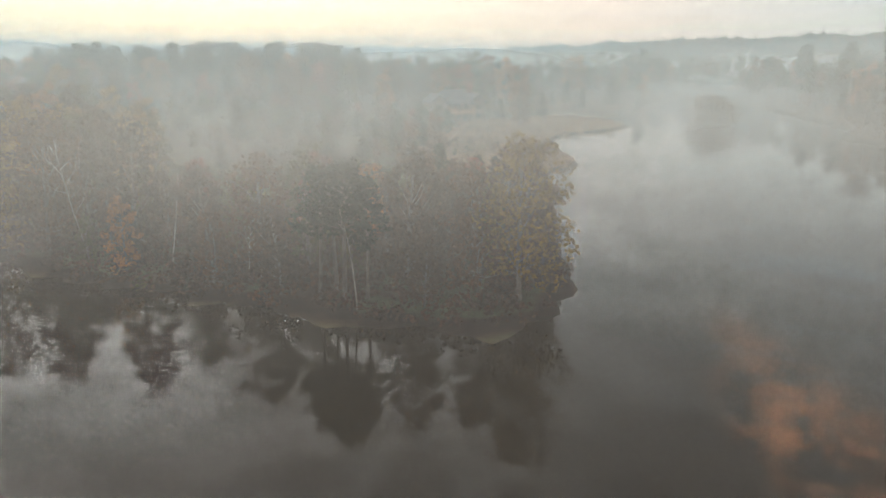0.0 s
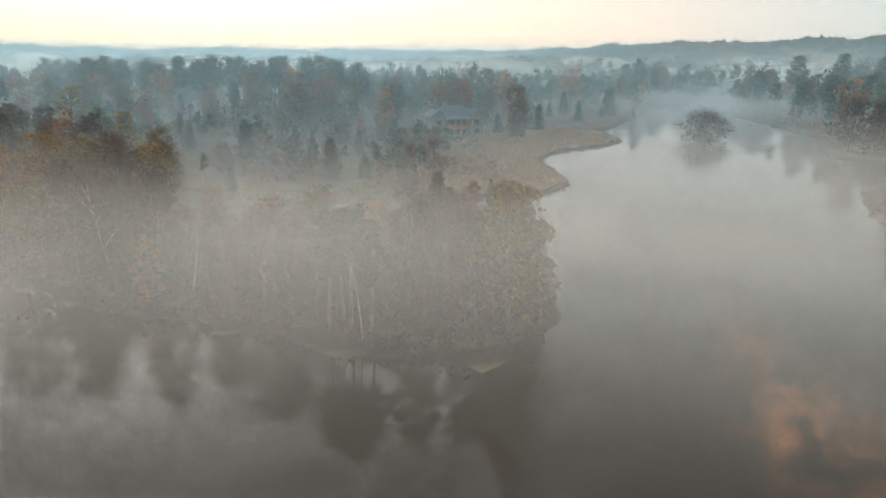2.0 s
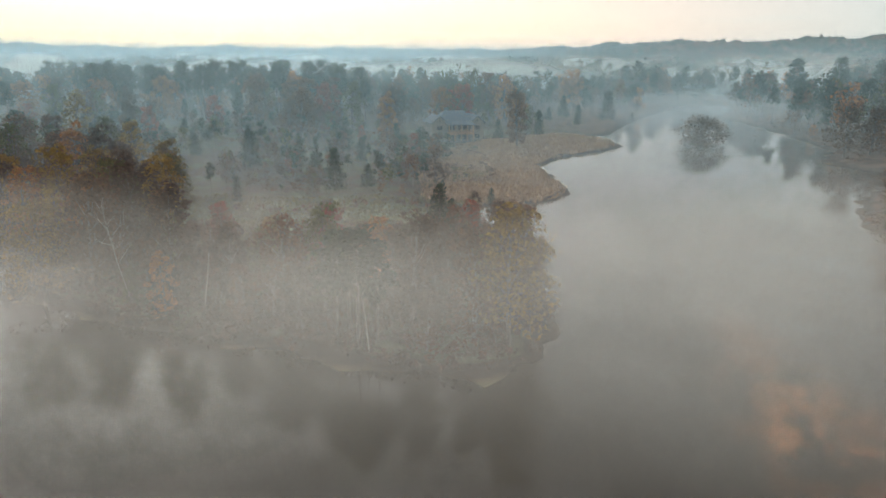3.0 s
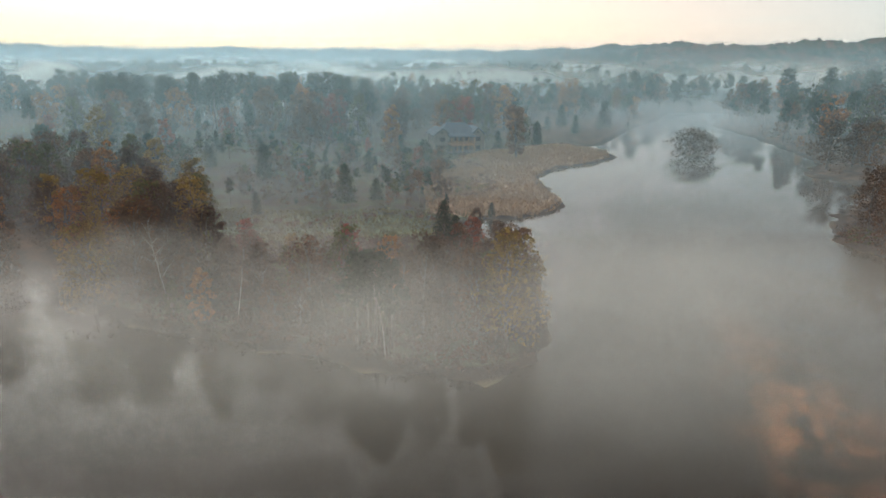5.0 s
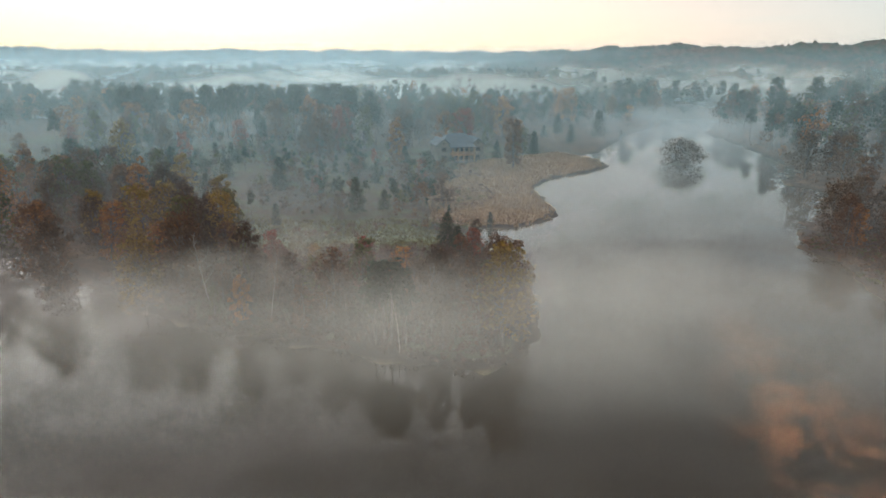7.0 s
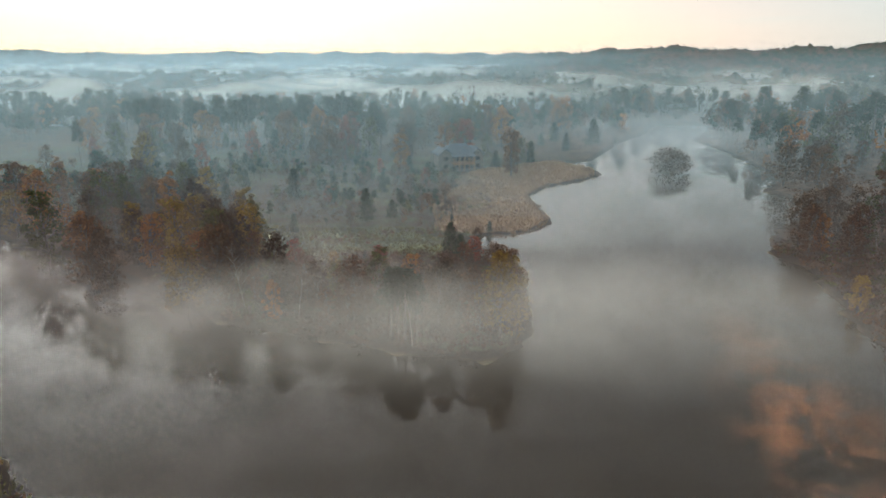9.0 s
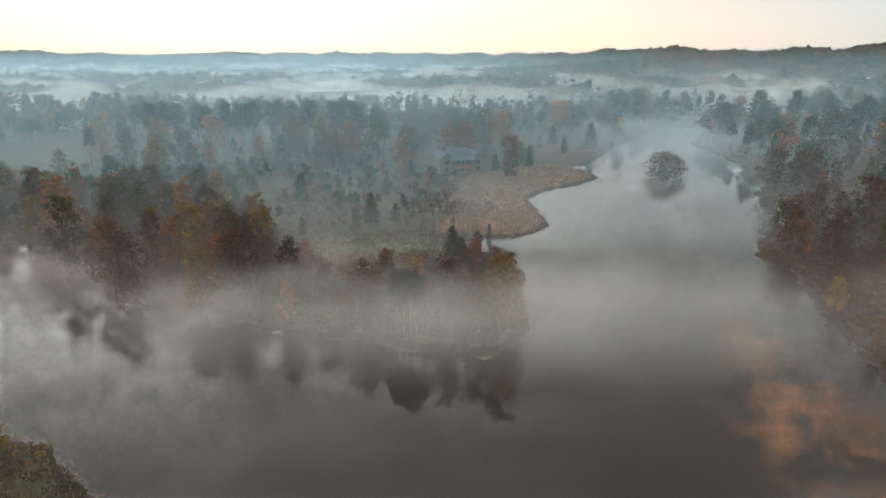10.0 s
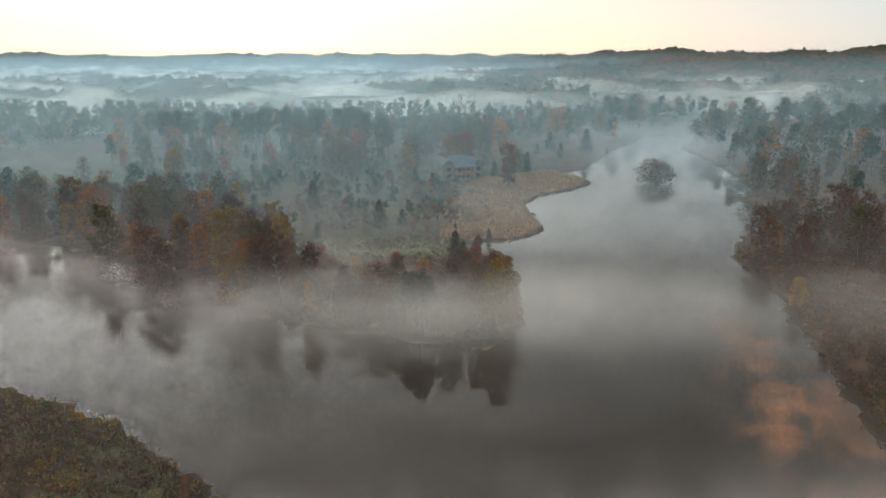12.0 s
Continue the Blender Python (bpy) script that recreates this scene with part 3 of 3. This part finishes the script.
def canopy(name, seed, box, step, keep, tall, label):
    """Closed woodland seen from far off: a broken, lumpy roof of crowns that falls to the ground at its edges."""
    r = np.random.RandomState(seed)
    xs, ys = np.arange(box[0], box[2], step), np.arange(box[1], box[3], step)
    X, Y = np.meshgrid(xs, ys)
    X, Y = X + r.uniform(-0.35, 0.35, X.shape) * step, Y + r.uniform(-0.35, 0.35, X.shape) * step
    m = keep(X, Y)
    Z = height(X.ravel(), Y.ravel()).reshape(X.shape) + np.where(m, tall * (r.uniform(0.35, 1.0, X.shape) + 0.4 * (r.rand(*X.shape) < 0.12)), -1.0)
    w = len(xs)
    i = (np.arange(len(ys) - 1)[:, None] * w + np.arange(w - 1)).ravel()
    f = np.stack([i, i + 1, i + w + 1, i + w], 1)
    ob = quads(name, np.stack([X.ravel(), Y.ravel(), Z.ravel()], 1), f[m.ravel()[f].any(1)], [CANOPY])
    return tagged(ob, label, "woodland", kind="stuff")


canopy("valley_canopy", 41, (-900, 500, 1100, 1900), 7.5, lambda x, y: (waves(x, y, 300, 31) > 0.05) | ((x > 180) & (y > 1050)), 14, "closed autumn woodland across the valley floor")
canopy("ridge_canopy", 42, (-2400, 1900, 2400, 2900), 13, lambda x, y: height(x, y) > 13, 16, "wooded ridges beyond the valley")
canopy("distant_canopy", 43, (-3600, 2900, 3400, 4600), 22, lambda x, y: height(x, y) > 16, 18, "farthest wooded ridges under the dawn sky")


# ---- undergrowth ----
def shrubs(name, seed, count, box, keep, size, per, leaf, mats, label):
    """Low bushes and brambles as one mesh, each a ragged heap of leafy twigs."""
    r, cs, ss, ks = np.random.RandomState(seed), [], [], []
    x, y = r.uniform(box[0], box[2], count * 4), r.uniform(box[1], box[3], count * 4)
    ok = keep(x, y, shore_distance(x, y, LAKE))
    x, y = x[ok][:count], y[ok][:count]
    h = r.uniform(*size, len(x)) * r.uniform(0.6, 1.0, len(x))
    c = np.stack([x, y, height(x, y) + 0.35 * h], 1)
    v, f = leaves(r, c, h * 0.75, per, leaf, 0.5)
    k = np.repeat(((waves(x, y, 14, seed) + r.normal(size=len(x)) * 0.5 + 1.2) / 2.4 * len(mats)).clip(0, len(mats) - 1).astype(int), per)
    return tagged(quads(name, v, f, mats, k), label, "undergrowth", kind="stuff")


def blades(name, seed, count, box, keep, size, mats, label):
    """Upright tufts of dry grass or reed: three crossed, bent blades each."""
    r = np.random.RandomState(seed)
    x, y = r.uniform(box[0], box[2], count * 4), r.uniform(box[1], box[3], count * 4)
    ok = keep(x, y, shore_distance(x, y, LAKE))
    x, y = np.repeat(x[ok][:count], 3), np.repeat(y[ok][:count], 3)
    x, y = x + r.normal(size=len(x)) * 0.12, y + r.normal(size=len(x)) * 0.12
    h, a, w = r.uniform(*size, len(x)), r.uniform(0, 6.28, len(x)), r.uniform(0.05, 0.14, len(x))
    p = np.stack([x, y, height(x, y) - 0.05], 1)
    d, u = np.stack([np.cos(a) * w, np.sin(a) * w, 0 * a], 1), np.stack([r.normal(size=len(x)) * 0.3 * h, r.normal(size=len(x)) * 0.3 * h, h], 1)
    v = np.stack([p - d, p + d, p + u + d * 0.5, p + u - d * 0.5], 1).reshape(-1, 3)
    return tagged(quads(name, v, np.arange(len(v)).reshape(-1, 4), mats), label, "grass", kind="stuff")


shrubs("brambles", 51, 2500, (-115, -30, -26, 62), lambda x, y, d: (d > 0.1) & (x < -25), (0.8, 2.6), 24, 0.23, [LEAF["brown"], GRASS, LEAF["olive"], GRASS, LEAF["rust"], LEAF["gold"]], "olive and russet brambles covering the near bank")
shrubs("brambles", 52, 2600, (52, -5, 118, 116), lambda x, y, d: d > 0.1, (0.9, 3.0), 24, 0.25, [LEAF["rust"], SCRUB, LEAF["brown"], LEAF["olive"], LEAF["rust"]], "russet scrub along the east bank")
shrubs("brambles", 53, 1500, (-60, 50, 14, 104), lambda x, y, d: (d > 0.1) & (d < 32), (0.7, 2.6), 24, 0.25, [LEAF["rust"], SCRUB, LEAF["brown"], SCRUB], "reddish-brown scrub on the misty point")
shrubs("brambles", 54, 1100, (-130, 112, 12, 240), lambda x, y, d: (d > 4) & (waves(x, y, 50, 77) > -0.1), (0.6, 2.2), 18, 0.30, [LEAF["rust"], SCRUB, LEAF["brown"], GRASS], "patches of brown scrub on the meadow")
shrubs("brambles", 55, 700, (100, 110, 240, 330), lambda x, y, d: d > 0.3, (0.8, 3.0), 16, 0.34, [SCRUB, LEAF["brown"], LEAF["rust"]], "brown brush under the trees of the east shore")
blades("reeds", 56, 7000, (-8, 122, 64, 254), lambda x, y, d: (d > 0.05) & (shore_distance(x, y, REEDS) < 0), (0.35, 1.0), [STRAW], "straw-coloured marsh grass on the low spit")
blades("meadow_grass", 57, 6000, (-60, 84, 12, 130), lambda x, y, d: d > 3, (0.2, 0.55), [GRASS], "rough green and straw grass in the clearing")
blades("bank_grass", 58, 5000, (-110, -30, -28, 55), lambda x, y, d: d > 0.3, (0.3, 0.9), [GRASS], "rough olive grass on the near bank")


# ---- the house by the water ----
def part(name, bm, mat, parent, label=""):
    """Links a bmesh as one mesh under a thing or a part."""
    me = bpy.data.meshes.new(name)
    bm.to_mesh(me)
    bm.free()
    me.materials.append(mat)
    ob = new(name, me)
    ob.parent = parent
    return tagged(ob, label)


def box(*sizes, bevel=0.0):
    """A bmesh of boxes, each given as its centre and its size."""
    bm = bmesh.new()
    for x, y, z, a, b, c in sizes:
        bmesh.ops.create_cube(bm, size=1, matrix=Matrix.Translation((x, y, z)) @ Matrix.Diagonal((a, b, c, 1)))
    if bevel:
        bmesh.ops.bevel(bm, geom=bm.edges[:], offset=bevel, segments=1, affect="EDGES")
    return bm


def solid(points, faces):
    bm = bmesh.new()
    vs = [bm.verts.new(p) for p in points]
    for f in faces:
        bm.faces.new([vs[i] for i in f])
    bmesh.ops.recalc_face_normals(bm, faces=bm.faces[:])
    return bm


def gable(x, y, z, wide, deep, rise, over=0.5, thick=0.25):
    """A gabled roof whose ridge runs along y."""
    a, d = wide / 2 + over, deep / 2 + over
    out = [(x + sx * sxw, y + sy * d, z + dz + (rise if sxw == 0 else 0)) for dz in (0, thick) for sy in (-1, 1) for sx, sxw in ((-1, a), (0, 0), (1, a))]
    return solid(out, [(0, 1, 4, 3), (1, 2, 5, 4), (6, 9, 10, 7), (7, 10, 11, 8), (0, 3, 9, 6), (2, 8, 11, 5), (0, 6, 7, 1), (1, 7, 8, 2), (3, 4, 10, 9), (4, 5, 11, 10)])


SIDING = surface("tan_siding", ((0.10, 0.085, 0.07), (0.15, 0.13, 0.11), (0.20, 0.175, 0.15)), 1.0, stretch=(1, 1, 6))
STONE = surface("stone_base", ((0.07, 0.06, 0.055), (0.12, 0.105, 0.095), (0.18, 0.16, 0.145)), 2.0)
SHINGLES = surface("slate_grey_shingles", ((0.035, 0.045, 0.06), (0.06, 0.075, 0.095), (0.09, 0.105, 0.125)), 1.5, stretch=(1, 4, 4))
TIMBER = surface("cedar_timber", ((0.16, 0.075, 0.035), (0.28, 0.14, 0.07), (0.38, 0.21, 0.11)), 2.0, stretch=(1, 1, 0.3))
TRIM = surface("white_trim", ((0.55, 0.54, 0.52), (0.68, 0.67, 0.65), (0.76, 0.75, 0.73)), 2.0)
FRAME = surface("brown_frame_paint", ((0.10, 0.075, 0.06), (0.15, 0.12, 0.095), (0.20, 0.165, 0.135)), 2.0)
STEEL = surface("galvanised_steel", ((0.30, 0.31, 0.32), (0.42, 0.43, 0.44), (0.52, 0.53, 0.54)), 1.0, rough=0.5)
glass, g = material("window_glass")
finish(g, g.add("ShaderNodeBsdfPrincipled", 0, {"Base Color": g.ramp(g.noise(g.add("ShaderNodeTexCoord", "Object"), 0.6, 2), [(0.3, (0.015, 0.018, 0.02)), (0.7, (0.03, 0.034, 0.038))]), "Roughness": 0.05}))


def window(parent, x, y, z, w, h, side=-1):
    """A window in a wall that faces along y: frame, pane, sill."""
    t = 0.12
    f = part("window", box((x - w / 2, y, z, t, 0.14, h + t), (x + w / 2, y, z, t, 0.14, h + t), (x, y, z + h / 2, w - t, 0.14, t), (x, y, z - h / 2, w - t, 0.14, t), (x, y, z, 0.06, 0.1, h - t)), FRAME, parent, "brown window frame")
    part("pane", box((x, y - side * 0.02, z, w - t, 0.04, h - t)), glass, f, "dark reflecting glass pane")
    part("sill", box((x, y + side * 0.06, z - h / 2 - 0.1, w + 0.3, 0.22, 0.08)), FRAME, f)


def lake_house(x, y, turn):
    top = tagged(new("lake_house"), "large tan lakeside house with slate roof and timber decks", "house")
    top.matrix_basis = pose(x, y, float(height(x, y)) - 0.3, 0, 0, turn)
    part("basement_wall", box((0, 0, 1.5, 13, 9, 3.0)), STONE, top, "stone-faced lower storey")
    part("wall", box((0, 0, 4.4, 13, 9, 2.8)), SIDING, top)
    for sx, dx, wide in ((-1, -6.2, 5.4), (1, 6.4, 4.6)):
        wing = part("wing", solid([(dx - wide / 2, -6, 0), (dx + wide / 2, -6, 0), (dx + wide / 2, -6, 5.8), (dx, -6, 8.0), (dx - wide / 2, -6, 5.8), (dx - wide / 2, 4.49, 0), (dx + wide / 2, 4.49, 0), (dx + wide / 2, 4.49, 5.8), (dx, 4.49, 8.0), (dx - wide / 2, 4.49, 5.8)],
                                  [(0, 1, 2, 3, 4), (9, 8, 7, 6, 5), (0, 5, 6, 1), (1, 6, 7, 2), (0, 4, 9, 5), (2, 7, 8, 3), (3, 8, 9, 4)]), SIDING, top, "gabled side wing")
        part("wing_roof", gable(dx, -0.75, 5.72, wide, 10.6, 2.35), SHINGLES, wing)
        for z in (1.6, 4.4):
            window(wing, dx, -6.03, z, 1.8, 1.5)
        window(wing, dx, -6.03, 6.6, 0.8, 0.7)
    part("roof", solid([(-7.2, -5.4, 5.75), (7.2, -5.4, 5.75), (7.2, 5.4, 5.75), (-7.2, 5.4, 5.75), (-3.2, 0, 9.6), (3.2, 0, 9.6)], [(0, 1, 5, 4), (1, 2, 5), (2, 3, 4, 5), (3, 0, 4), (0, 3, 2, 1)]), SHINGLES, top, "slate-grey hipped roof")
    part("chimney", box((-2.4, 1.2, 8.9, 1.1, 0.9, 2.6), (-2.4, 1.2, 10.25, 1.3, 1.1, 0.2)), STONE, top)
    for z, h in ((1.5, 2.1), (4.4, 2.0)):
        for k in range(4):
            window(top, -2.7 + 1.8 * k, -4.53, z, 1.3, h)
    deck = part("deck", box((0, -7.2, 2.95, 8.4, 5.3, 0.2), (0, -9.8, 2.8, 8.4, 0.15, 0.35)), TIMBER, top, "timber upper deck")
    part("patio", box((0, -7.2, 0.3, 9.5, 5.6, 0.3)), STONE, top)
    for k in range(5):
        part("post", box((-4.0 + 2.0 * k, -9.7, 2.85, 0.24, 0.24, 5.5)), TIMBER, deck)
    part("deck_roof", solid([(-4.6, -10.2, 5.5), (4.6, -10.2, 5.5), (4.6, -5.3, 6.2), (-4.6, -5.3, 6.2), (-4.6, -10.2, 5.7), (4.6, -10.2, 5.7), (4.6, -5.3, 6.4), (-4.6, -5.3, 6.4)], [(0, 1, 2, 3), (4, 7, 6, 5), (0, 4, 5, 1), (1, 5, 6, 2), (2, 6, 7, 3), (3, 7, 4, 0)]), SHINGLES, deck)
    part("railing", box((0, -9.75, 4.05, 8.3, 0.08, 0.1), (0, -9.75, 3.25, 8.3, 0.06, 0.08), *[(-4 + 0.25 * k, -9.75, 3.65, 0.05, 0.05, 0.8) for k in range(33)]), TIMBER, deck)
    return top


lake_house(3.5, 231, 14)


def barn(x, y, turn, a, b, h, label):
    top = tagged(new("barn"), label, "building")
    top.matrix_basis = pose(x, y, float(height(x, y)), 0, 0, turn)
    part("wall", box((0, 0, h / 2, a, b, h)), TRIM, top)
    part("roof", gable(0, 0, h, a, b, a * 0.22), STEEL, top, "pale metal roof")
    part("door", box((0, -b / 2 - 0.04, h * 0.4, a * 0.3, 0.08, h * 0.78)), SIDING, top)
    for s in (-1, 1):
        window(top, s * a * 0.32, -b / 2 - 0.03, h * 0.55, 1.2, 1.2)
    return top


barn(298, 610, 25, 12, 24, 5, "pale metal-roofed barn among trees across the lake")
barn(-222, 372, 70, 8, 18, 4, "low white shed half hidden in the west woods")


def mast(x, y, tall):
    top = tagged(new("radio_mast"), "slender steel mast on a distant ridge", "mast")
    top.matrix_basis = pose(x, y, float(height(x, y)))
    for k in range(3):
        a = k * 2.094
        v, f = tube([(2.0 * math.cos(a), 2.0 * math.sin(a), -1), (0.5 * math.cos(a), 0.5 * math.sin(a), tall)], (0.5, 0.3), 5)
        quads("leg", v, f, [STEEL], parent=top)
    for k in range(1, 9):
        z = tall * k / 9
        w = 2.0 - 1.5 * k / 9
        ring = [(w * math.cos(a), w * math.sin(a), z) for a in (0, 2.094, 4.189, 6.283)]
        v, f = tube(ring, [0.18] * 4, 4)
        quads("brace", v, f, [STEEL], parent=top)


mast(312, 2900, 46)

# the bush on its islet in the arm of the lake
willow = plant("willow_bush", "broadleaf", 91, "brown", BARK, "rounded brown willow bush on a tiny islet", "bush", "", tall=9.2, spread=5.6, low=0.03, clumps=60, per=44, leaf=0.3)
willow.matrix_basis = pose(85, 226, 0.3) @ Matrix.Diagonal((1.5, 1.5, 1.0, 1))


# ---- mist ----
def veils(name, label, mat, rows, wide, low, top, wave=1.5):
    """Upright veils of mist, one behind another, each gently waving."""
    pieces = []
    for k, y in enumerate(rows):
        half = wide(y)
        xs = np.linspace(-half, half, 25)
        ys = y + wave * np.sin(xs * 9 / half + k * 1.7)
        zs = np.linspace(low, top(y), 3)
        v = np.stack([np.tile(xs, 3), np.tile(ys, 3), np.repeat(zs, 25)], 1)
        i = (np.arange(2)[:, None] * 25 + np.arange(24)).ravel()
        pieces.append((v, np.stack([i, i + 1, i + 26, i + 25], 1)))
    return tagged(quads(name, *joined(pieces), [mat], shade=True), label, "mist", kind="stuff")


def sheets(name, label, mat, box, levels, wave=0.7):
    """Level sheets of mist, one above another, each gently rolling."""
    pieces, (x0, y0, x1, y1), n = [], box, 24
    X, Y = np.meshgrid(np.linspace(x0, x1, n), np.linspace(y0, y1, n))
    i = (np.arange(n - 1)[:, None] * n + np.arange(n - 1)).ravel()
    for k, z in enumerate(levels):
        Z = z + wave * waves(X, Y, 60, 200 + k)
        pieces.append((np.stack([X.ravel(), Y.ravel(), Z.ravel()], 1), np.stack([i, i + 1, i + n + 1, i + n], 1)))
    return tagged(quads(name, *joined(pieces), [mat], shade=True), label, "mist", kind="stuff")


def drifts(g, at):
    """Uneven cover of drifting mist: broad banks broken by small curls."""
    return g.math("ADD", g.math("MULTIPLY", g.noise(g.scaled(at, (1, 1, 1.6)), 0.034, 3, 0.55), 0.55), g.math("MULTIPLY", g.noise(g.scaled(at, (1, 1, 1.4)), 0.11, 4, 0.6), 0.45))


def product(g, *terms):
    out = terms[0]
    for t in terms[1:]:
        out = g.math("MULTIPLY", out, t)
    return out


def lake_density(g, at, x, y, z):
    """A raised layer over the point, a low bank before the west wood, and wisps over open water."""
    patch = drifts(g, at)
    h = g.math("SUBTRACT", z, g.math("MULTIPLY", g.math("SUBTRACT", patch, 0.5), 30.0))
    shore = g.math("SUBTRACT", y, g.math("ADD", 52.0, g.math("MULTIPLY", g.math("MAXIMUM", g.math("SUBTRACT", -8.0, x), 0.0), 0.58)))
    west = g.span(x, -48, -32, 1.0, 0.0)
    puff = g.span(patch, 0.40, 0.58, 0.25, 1.0)
    point = product(g, puff, g.span(z, 1, 7, 0.2, 1.0), g.span(h, 7, 13, 1.0, 0.0), g.span(shore, -5, 8), g.span(shore, 16, 30, 1.0, 0.0), g.span(x, -38, -22), g.span(x, 8, 24, 1.0, 0.25), g.span(x, 46, 60, 1.0, 0.0))
    front = product(g, puff, g.span(g.math("SUBTRACT", z, g.math("MULTIPLY", g.math("SUBTRACT", patch, 0.5), 16.0)), 2.5, 6.0, 1.0, 0.0), g.span(shore, -25, -9), g.span(shore, -4, 2, 1.0, 0.0), west)
    wisps = product(g, g.span(patch, 0.42, 0.60, 0.3, 1.0), g.span(h, 3, 11, 1.0, 0.0), g.span(y, -16, 9, 1.0, 0.0), g.span(x, 42, 58, 1.0, 0.15), g.span(x, -34, -20))
    s = g.math("ADD", g.math("MULTIPLY", point, 0.075), g.math("ADD", g.math("MULTIPLY", front, 0.27), g.math("MULTIPLY", wisps, 0.15)))
    return g.math("ADD", s, g.math("MULTIPLY", g.span(y, 0, 60, 0.003, 0.010), g.span(x, -52, -22, 1.5, 1.0)), clamp=True), None


def bank_density(g, at, x, y, z):
    """A high, thinner bank hanging over the lake before the point."""
    patch = drifts(g, at)
    h = g.math("SUBTRACT", z, g.math("MULTIPLY", g.math("SUBTRACT", patch, 0.5), 6.0))
    s = product(g, g.span(h, 20.3, 22.8, 1.0, 0.0), g.span(z, 15.0, 18.8), g.span(x, 18, 44, 1.0, 0.3), g.span(x, -40, -22), g.span(y, 4, 18, 0.55, 1.0), g.span(patch, 0.38, 0.6, 0.45, 1.0))
    return g.math("MULTIPLY", s, 0.13, clamp=True), None


def arm_density(g, at, x, y, z):
    """Fog lying on the narrow upper arm of the lake."""
    patch = drifts(g, at)
    h = g.math("SUBTRACT", z, g.math("MULTIPLY", g.math("SUBTRACT", patch, 0.5), 16.0))
    s = product(g, g.span(patch, 0.40, 0.60), g.span(h, 4, 10.5, 1.0, 0.0), g.span(y, 225, 285), g.span(y, 400, 440, 1.0, 0.0), g.span(g.math("SUBTRACT", x, g.math("MULTIPLY", y, 0.12)), 20, 45), g.span(x, 150, 200, 1.0, 0.0))
    return g.math("MULTIPLY", s, 0.14, clamp=True), None


def haze_density(gap, dense, top, thin, reach=2.3, near=1.0, right=0.4):
    def density(g, at, x, y, z):
        n = g.noise(g.scaled(at, (1, 1, 4)), 0.010, 2, 0.6)
        h = g.math("SUBTRACT", z, g.math("MULTIPLY", g.math("SUBTRACT", n, 0.5), top * 1.6))
        low = g.math("MULTIPLY", g.span(h, top * 0.35, top, 1.0, 0.0), g.span(n, 0.35, 0.65, 0.35, 1.0))
        high = g.span(z, top, top * reach, 1.0, 0.0)
        s = g.math("ADD", g.math("MULTIPLY", low, dense * gap), g.math("MULTIPLY", high, thin * gap))
        s = product(g, s, g.span(y, 130, 290, near, 1.0), g.span(g.math("DIVIDE", x, y), -0.3, 0.3, 1.3, right))
        return g.math("SUBTRACT", 1.0, g.math("EXPONENT", g.math("MULTIPLY", s, -1.0)), clamp=True), g.span(low, 0.0, 0.35, 1.0, 0.0)
    return density


PINKISH = (0.83, 0.75, 0.69)
sheets("lake_mist", "pinkish-grey morning mist drifting low over the lake", mist_material("lake_mist", PINKISH, lake_density), (-230, -62, 110, 132), np.arange(2.4, 17, 1.35), 0.5)
sheets("arm_mist", "pale fog lying on the upper arm of the lake", mist_material("arm_mist", (0.86, 0.92, 0.93), arm_density), (30, 225, 215, 445), np.arange(1.5, 13, 1.4), 0.4)
veils("mist_bank", "thin grey mist hanging over the middle of the lake", mist_material("mist_bank", (0.79, 0.80, 0.755), bank_density), list(np.arange(6.5, 29, 3.0)), lambda y: 60 + y, 15, lambda y: 25, 0.8)
veils("meadow_haze", "thin blue morning haze over the meadow and woods", mist_material("meadow_haze", (0.68, 0.90, 0.98), haze_density(27, 0.0027, 13, 0.0020, 4.6, 0.9, 0.7), (0.58, 0.83, 0.93)),
      list(np.arange(112, 440, 27)), lambda y: 130 + y, 0.05, lambda y: 60, 4)
veils("valley_fog", "bright fog lying in the valley between wooded hills", mist_material("valley_fog", (0.87, 0.98, 1.0), haze_density(230, 0.0038, 28, 0.0007)),
      list(np.arange(480, 1750, 230)), lambda y: 300 + y, 0.5, lambda y: 90, 12)
veils("distant_fog", "pale fog between the farthest ridges", mist_material("distant_fog", (0.86, 0.97, 1.0), haze_density(750, 0.0026, 28, 0.0003, 3.4)),
      list(np.arange(1850, 4700, 750)), lambda y: 600 + y, 0.5, lambda y: 130, 30)
